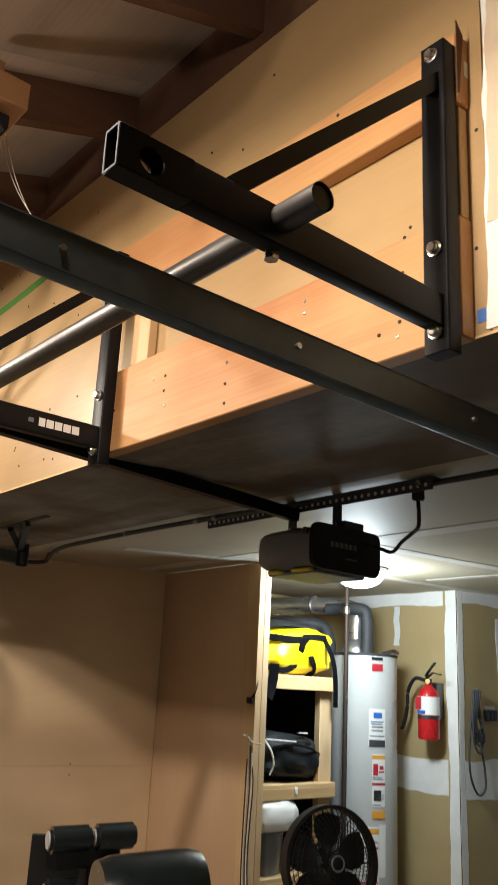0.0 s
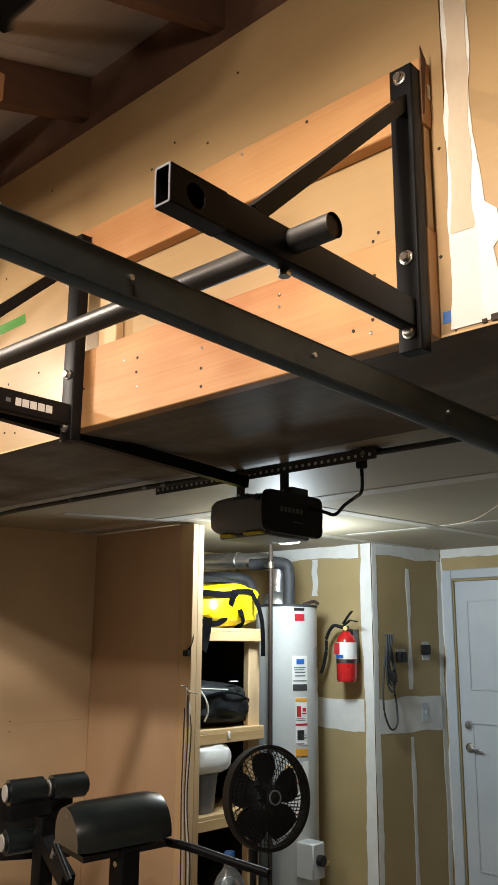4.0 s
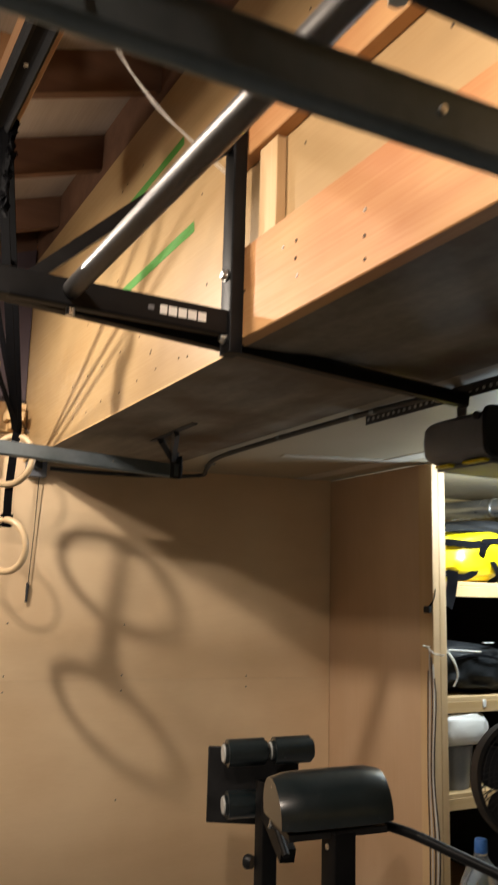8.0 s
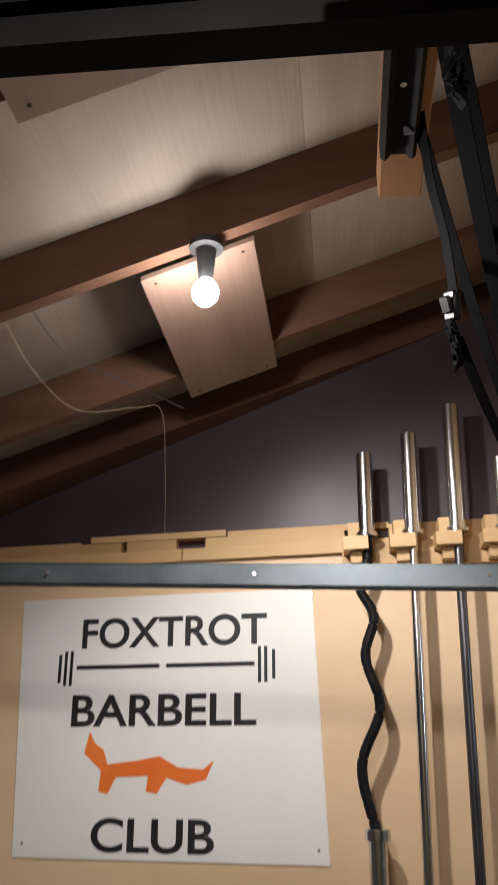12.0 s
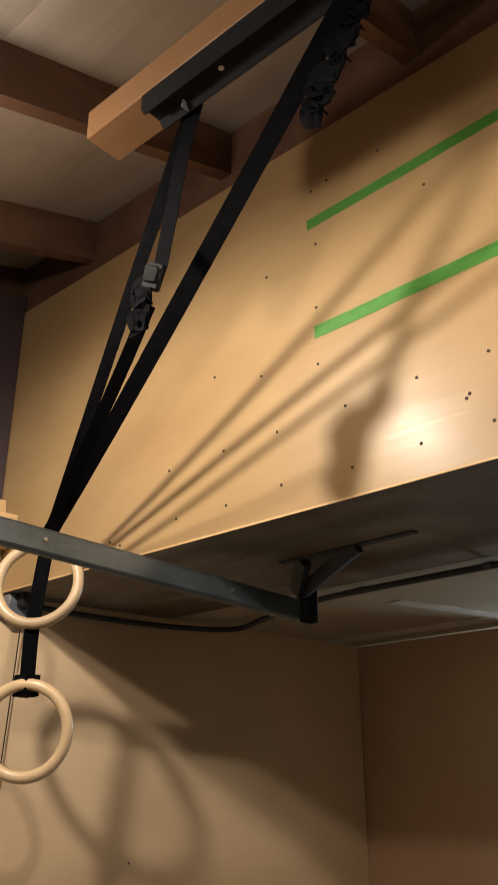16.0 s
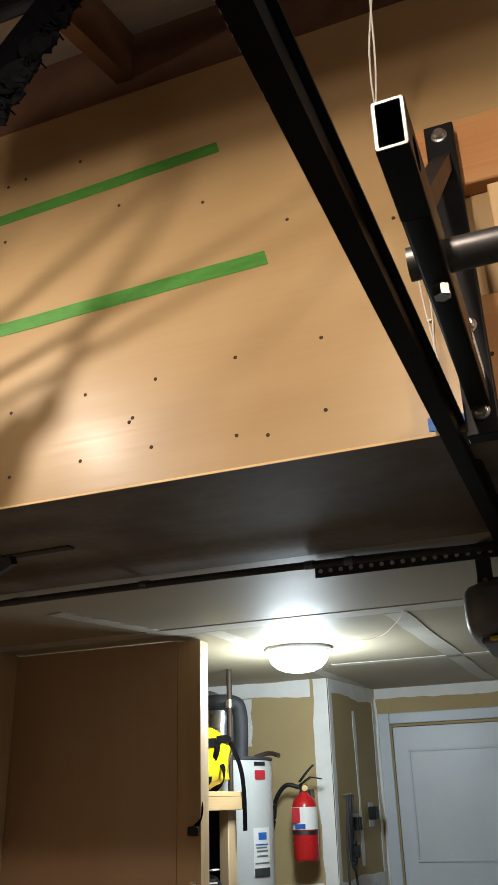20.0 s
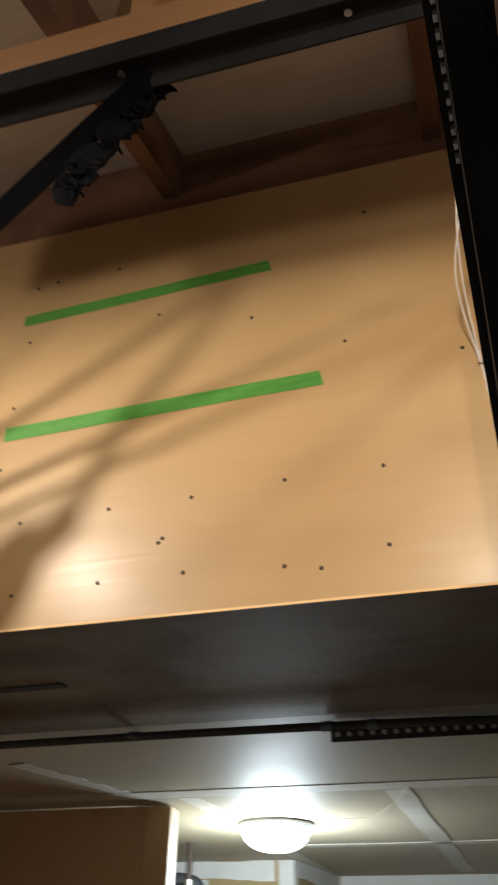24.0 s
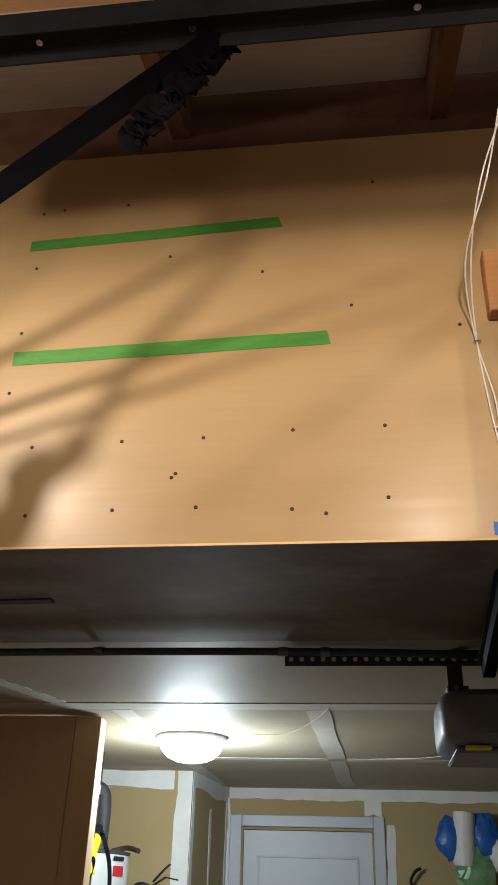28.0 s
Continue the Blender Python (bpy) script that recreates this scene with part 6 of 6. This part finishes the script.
part("valve_head", rod((EX, EY, 1.665), (EX, EY, 1.70), 0.02, None, 16), STEELD, ex)
part("gauge", rod((EX + 0.012, EY - 0.02, 1.685), (EX + 0.016, EY - 0.03, 1.685), 0.014, None, 16), BRASS, ex)
part("lever", sweep([(EX - 0.02, EY, 1.70), (EX + 0.04, EY - 0.01, 1.735), (EX + 0.10, EY - 0.02, 1.725)], rect(0.018, 0.006)), PLASTIC, ex)
part("lever", sweep([(EX - 0.02, EY, 1.715), (EX + 0.03, EY - 0.01, 1.765), (EX + 0.06, EY - 0.015, 1.79)], rect(0.018, 0.006)), PLASTIC, ex)
part("hose", cord([(EX - 0.02, EY, 1.69), (EX - 0.09, EY - 0.01, 1.70), (EX - 0.15, EY, 1.63), (EX - 0.165, EY + 0.01, 1.54), (EX - 0.20, EY + 0.02, 1.44), (EX - 0.215, EY + 0.02, 1.41)], 0.011, None, 8, 10), PLASTIC, ex, "black hose")
part("hanger", box((EX - 0.02, EY + 0.05, 1.48), (EX + 0.02, 4.915, 1.68)), STEELD, ex)
ex.location.z += 0.05

# ---- cord, outlet and switch on the return wall ----
def RW(s, d, z):
    """A place s along the return wall and d in front of it."""
    q = RT @ Vector((s, -d, 0))
    return Vector((q.x, q.y, z))


ck = thing("coiled_cord", "grey extension cord coiled on a wall hook", "extension cord", RW(0.12, 0.03, 1.3))
for k in range(4):
    pts = [RW(0.10 + 0.012 * k, 0.03 + 0.006 * k, 1.70), RW(0.075 + 0.01 * k, 0.04, 1.55), RW(0.085 + 0.008 * k, 0.04, 1.40 + 0.03 * k), RW(0.12, 0.045, 1.355 + 0.04 * k), RW(0.155, 0.04, 1.42 + 0.03 * k), RW(0.15 - 0.006 * k, 0.03, 1.56), RW(0.125, 0.03, 1.69)]
    part("loop", cord(pts, 0.0065, None, 6, 8), INSUL, ck)
part("long_loop", cord([RW(0.10, 0.03, 1.66), RW(0.05, 0.035, 1.45), RW(0.04, 0.04, 1.25), RW(0.10, 0.04, 1.135), RW(0.17, 0.035, 1.16), RW(0.175, 0.03, 1.27), RW(0.15, 0.03, 1.38)], 0.006, None, 8, 8), INSUL, ck)
part("plug", box((-0.02, -0.014, -0.028), (0.02, 0.014, 0.028), 0.004, Matrix.Translation(RW(0.13, 0.05, 1.44))), PLASTIC, ck, "black plug")
part("hook", rod(RW(0.11, 0.0, 1.70), RW(0.11, 0.05, 1.705), 0.004), ZINC, ck)
kh = thing("key_rack", "small pale rack with black items hung on it", "hook rack", RW(0.24, 0.02, 1.58))
part("rail", box((-0.045, -0.012, -0.012), (0.045, 0.0, 0.012), 0.003, Matrix.Translation(RW(0.26, 0.001, 1.60)) @ Matrix.Rotation(math.atan2(0.742, 0.072), 4, "Z")), TANK, kh)
for s in (0.225, 0.26, 0.29):
    part("clip", box((-0.013, -0.02, -0.035), (0.013, 0.012, 0.028), 0.004, Matrix.Translation(RW(s, 0.02, 1.565))), PLASTIC, kh)


def plate(name, s, z, w_, h, mt, label, cat):
    t = thing(name, label, cat, RW(s, 0, z))
    part("cover", box((-w_ / 2, -0.007, -h / 2), (w_ / 2, -0.001, h / 2), 0.002, Matrix.Translation(RW(s, 0, z)) @ Matrix.Rotation(math.atan2(0.742, 0.072), 4, "Z")), mt, t)
    return t


o1 = plate("wall_outlet", 0.53, 1.60, 0.075, 0.12, TANK, "grey outlet plate with a black adapter", "outlet")
part("adapter", box((-0.03, -0.05, -0.03), (0.03, -0.008, 0.035), 0.005, Matrix.Translation(RW(0.50, 0, 1.605)) @ Matrix.Rotation(math.atan2(0.742, 0.072), 4, "Z")), PLASTIC, o1, "black plug-in adapter")
o2 = plate("light_switch", 0.50, 1.215, 0.07, 0.115, WHITEP, "white light switch on a white mud band", "switch")
part("toggle", box((-0.006, -0.016, -0.012), (0.006, -0.007, 0.012), 0.002, Matrix.Translation(RW(0.50, 0, 1.215)) @ Matrix.Rotation(math.atan2(0.742, 0.072), 4, "Z")), WHITEP, o2)

# ---- white door ----
dr = thing("door_1", "closed white panelled door in a white casing", "door", (-1.84, BACK, 0), kind="structure")
part("leaf", box((-2.195, BACK + 0.012, 0.01), (-1.472, BACK + 0.05, 2.062), 0.002), WHITEP, dr)
for x0, x1, z0, z1 in ((-2.115, -1.55, 1.35, 1.935), (-2.115, -1.86, 0.25, 1.15), (-1.805, -1.55, 0.25, 1.15)):
    for a, b in (((x0, z0), (x1, z0 + 0.012)), ((x0, z1 - 0.012), (x1, z1)), ((x0, z0 + 0.0125), (x0 + 0.012, z1 - 0.0125)), ((x1 - 0.012, z0 + 0.0125), (x1, z1 - 0.0125))):
        part("moulding", box((a[0], BACK + 0.005, a[1]), (b[0], BACK + 0.0118, b[1]), 0.002), WHITEP, dr)
for lo, hi in (((-2.273, BACK - 0.016, 0), (-2.205, BACK - 0.0005, 2.140)), ((-1.462, BACK - 0.016, 0), (-1.402, BACK - 0.0005, 2.140)), ((-2.2045, BACK - 0.016, 2.079), (-1.4625, BACK - 0.0005, 2.140))):
    part("casing", box(lo, hi, 0.004), WHITEP, dr, "white painted casing")
for lo, hi in (((-2.2045, BACK - 0.002, 0), (-2.196, BACK + 0.06, 2.077)), ((-1.471, BACK - 0.002, 0), (-1.4625, BACK + 0.06, 2.077)), ((-2.1955, BACK - 0.002, 2.064), (-1.4715, BACK + 0.06, 2.0775))):
    part("jamb", box(lo, hi), DRYW, dr)
part("deadbolt", lathe([(0, 0.022), (0.024, 0.02), (0.030, 0.008), (0.030, 0), (0, 0)], (-2.135, BACK + 0.0115, 1.13), (0, -1, 0), 24), ZINC, dr, "satin deadbolt")
hd = part("lever_rose", lathe([(0, 0.03), (0.012, 0.03), (0.014, 0.012), (0.030, 0.008), (0.030, 0), (0, 0)], (-2.135, BACK + 0.0115, 0.99), (0, -1, 0), 24), ZINC, dr, "satin lever handle")
part("lever", cord([(-2.135, BACK - 0.018, 0.99), (-2.1, BACK - 0.024, 0.985), (-2.04, BACK - 0.022, 0.978)], 0.008, None, 6, 10), ZINC, hd)

# ---- things on the back wall beside the door ----
pk = thing("paper_towel_pack", "plastic-wrapped pack of paper towels on the back wall", "paper towels", (-0.95, 5.554, 1.85))
part("roll", rod((-0.99, 5.574, 1.90), (-0.97, 5.564, 2.165), 0.06, None, 28, None, True, 0.006), PAPER, pk, "white paper roll")
for cx, cz, r, mt, sd in ((-1.05, 2.03, 0.075, BLUEP, 1), (-0.87, 2.04, 0.085, BLUEP, 2), (-0.93, 1.88, 0.10, GREENP, 3), (-0.80, 1.97, 0.07, PAPER, 4)):
    bm = bmesh.new()
    bmesh.ops.create_icosphere(bm, subdivisions=3, radius=1)
    for v in bm.verts:
        n = noise.noise(v.co * 2.6 + Vector((sd * 3, 0, 0))) * 0.3 + noise.noise(v.co * 7 + Vector((sd, 2, 0))) * 0.22
        v.co = Vector((cx + v.co.x * r * (1 + n), 5.574 + v.co.y * 0.05, cz + v.co.z * r * 1.35 * (1 + n)))
    part("wrapper", bm, mt, pk, "crumpled printed wrapper", smooth=False)
part("shelf_bracket", box((-1.10, 5.544, 1.735), (-0.72, 5.654, 1.752), 0.002), PINE, pk)
hk = thing("wall_hook", "black curved hook on the back wall", "hook", (-1.3, 5.624, 1.85))
part("hook", cord([(-1.27, 5.649, 1.80), (-1.275, 5.604, 1.83), (-1.25, 5.594, 1.87), (-1.22, 5.604, 1.885)], 0.008, None, 6, 8), PLASTIC, hk)

# ---- pedestal fan ----
FC = Vector((-1.914, 3.408, 0.982))
FN = Vector((0.95, -0.24, 0.12)).normalized()
fn = thing("pedestal_fan", "black round pedestal fan with a ribbed guard, at rest", "fan", (FC.x, FC.y, 0))
FM = Matrix.Translation(FC) @ FN.to_track_quat("Z", "Y").to_matrix().to_4x4()
FR = 0.209


def fl(x, y, z):
    return FM @ Vector((x, y, z))


ring = [fl(FR * math.cos(2 * math.pi * i / 56), FR * math.sin(2 * math.pi * i / 56), 0.0) for i in range(56)]
part("outer_ring", sweep(ring, rect(0.016, 0.05), None, True, FN), PLASTIC, fn, "black outer ring")
gd = part("front_guard", torus(fl(0, 0, 0.056), FN, 0.036, 0.004, 32, 8), PLASTIC, fn, "black ribbed front guard")
for k in range(56):
    a = 2 * math.pi * k / 56
    pts = []
    for j in range(5):
        r = 0.035 + (FR - 0.035) * j / 4
        b = a + 0.35 * (j / 4) ** 1.2
        pts.append(fl(r * math.cos(b), r * math.sin(b), 0.055 - 0.035 * (j / 4) ** 2))
    part("rib", sweep(pts, rect(0.0024, 0.0026), None, False, FN), PLASTIC, gd, smooth=False)
for r in (0.055, 0.075, 0.095, 0.115, 0.135, 0.155, 0.172, 0.19):
    part("guard_hoop", sweep([fl(r * math.cos(2 * math.pi * i / 40), r * math.sin(2 * math.pi * i / 40), 0.055 - 0.035 * ((r - 0.035) / (FR - 0.035)) ** 2) for i in range(40)], rect(0.0022, 0.0024), None, True, FN), PLASTIC, gd, smooth=False)
gb = part("rear_guard", torus(fl(0, 0, -0.07), FN, 0.05, 0.006, 28, 8), PLASTIC, fn)
for k in range(26):
    a = 2 * math.pi * k / 26
    part("rib", sweep([fl(0.04 * math.cos(a), 0.04 * math.sin(a), -0.07), fl(0.14 * math.cos(a + 0.1), 0.14 * math.sin(a + 0.1), -0.055), fl(FR * math.cos(a + 0.2), FR * math.sin(a + 0.2), -0.015)], rect(0.0034, 0.003), None, False, FN), PLASTIC, gb, smooth=False)
part("badge_ring", torus(fl(0, 0, 0.060), FN, 0.028, 0.004, 28, 8), GREYP, fn, "grey ring round the badge")
part("badge", lathe([(0, 0.064), (0.022, 0.063), (0.030, 0.056), (0.030, 0.045), (0, 0.045)], FC, FN, 24), PLASTIC, fn)
for k in range(5):
    a = 2 * math.pi * k / 5 + 0.3
    bm = bmesh.new()
    rows = []
    for j in range(7):
        r = 0.03 + 0.155 * j / 6
        w_ = 0.42 + 0.55 * math.sin(math.pi * min(1, j / 6 * 0.8 + 0.1))
        rows.append([bm.verts.new(fl(r * math.cos(a + w_ * s_), r * math.sin(a + w_ * s_), -0.018 + 0.026 * s_)) for s_ in (-0.6, -0.3, 0, 0.3, 0.6)])
    for A, B in zip(rows, rows[1:]):
        for i in range(4):
            bm.faces.new((A[i], A[i + 1], B[i + 1], B[i]))
    e_ = bmesh.ops.extrude_face_region(bm, geom=bm.faces[:])
    bmesh.ops.translate(bm, vec=FN * 0.003, verts=[q for q in e_["geom"] if isinstance(q, bmesh.types.BMVert)])
    part("blade", bm, PLASTIC, fn, "dark fan blade")
part("motor", lathe([(0, -0.17), (0.05, -0.165), (0.07, -0.13), (0.07, -0.08), (0.05, -0.07), (0, -0.07)], FC, FN, 28), PLASTIC, fn)
part("neck", rod(FC - FN * 0.11 + Vector((0, 0, -0.05)), FC - FN * 0.11 + Vector((0, 0, -0.3)), 0.022), PLASTIC, fn)
part("pole", rod((FC - FN * 0.11).to_tuple()[:2] + (0.03,), (FC - FN * 0.11).to_tuple()[:2] + (0.72,), 0.015), PLASTIC, fn)
part("foot", lathe([(0, 0.0), (0.16, 0.0), (0.16, 0.012), (0.06, 0.035), (0.02, 0.05), (0, 0.05)], (FC.x - FN.x * 0.11, FC.y - FN.y * 0.11, 0), (0, 0, 1), 36), PLASTIC, fn)


# ---- water bottle before the fan ----
BX, BY = -1.945, 3.205
ct = thing("storage_crate", "dark plastic crate on the concrete floor", "crate", (BX, BY, 0))
part("crate", box((BX - 0.12, BY - 0.105, 0.0), (BX + 0.12, BY + 0.072, 0.345), 0.008), PLASTIC, ct)
wb = thing("water_bottle", "clear plastic water bottle with a bright blue cap", "bottle", (BX, BY, 0.346))
part("body", lathe([(0, 0), (0.070, 0), (0.078, 0.012), (0.078, 0.12), (0.074, 0.13), (0.078, 0.14), (0.078, 0.25), (0.072, 0.30), (0.052, 0.35), (0.030, 0.375), (0.024, 0.39), (0.024, 0.40), (0, 0.40)], (BX, BY, 0.346), (0, 0, 1), 36), BOTTLE, wb, "clear bluish plastic body")
part("cap", lathe([(0, 0.446), (0.019, 0.446), (0.0225, 0.442), (0.0235, 0.402), (0.0225, 0.40), (0, 0.401)], (BX, BY, 0.346), (0, 0, 1), 28), BLUET, wb, "bright blue cap")
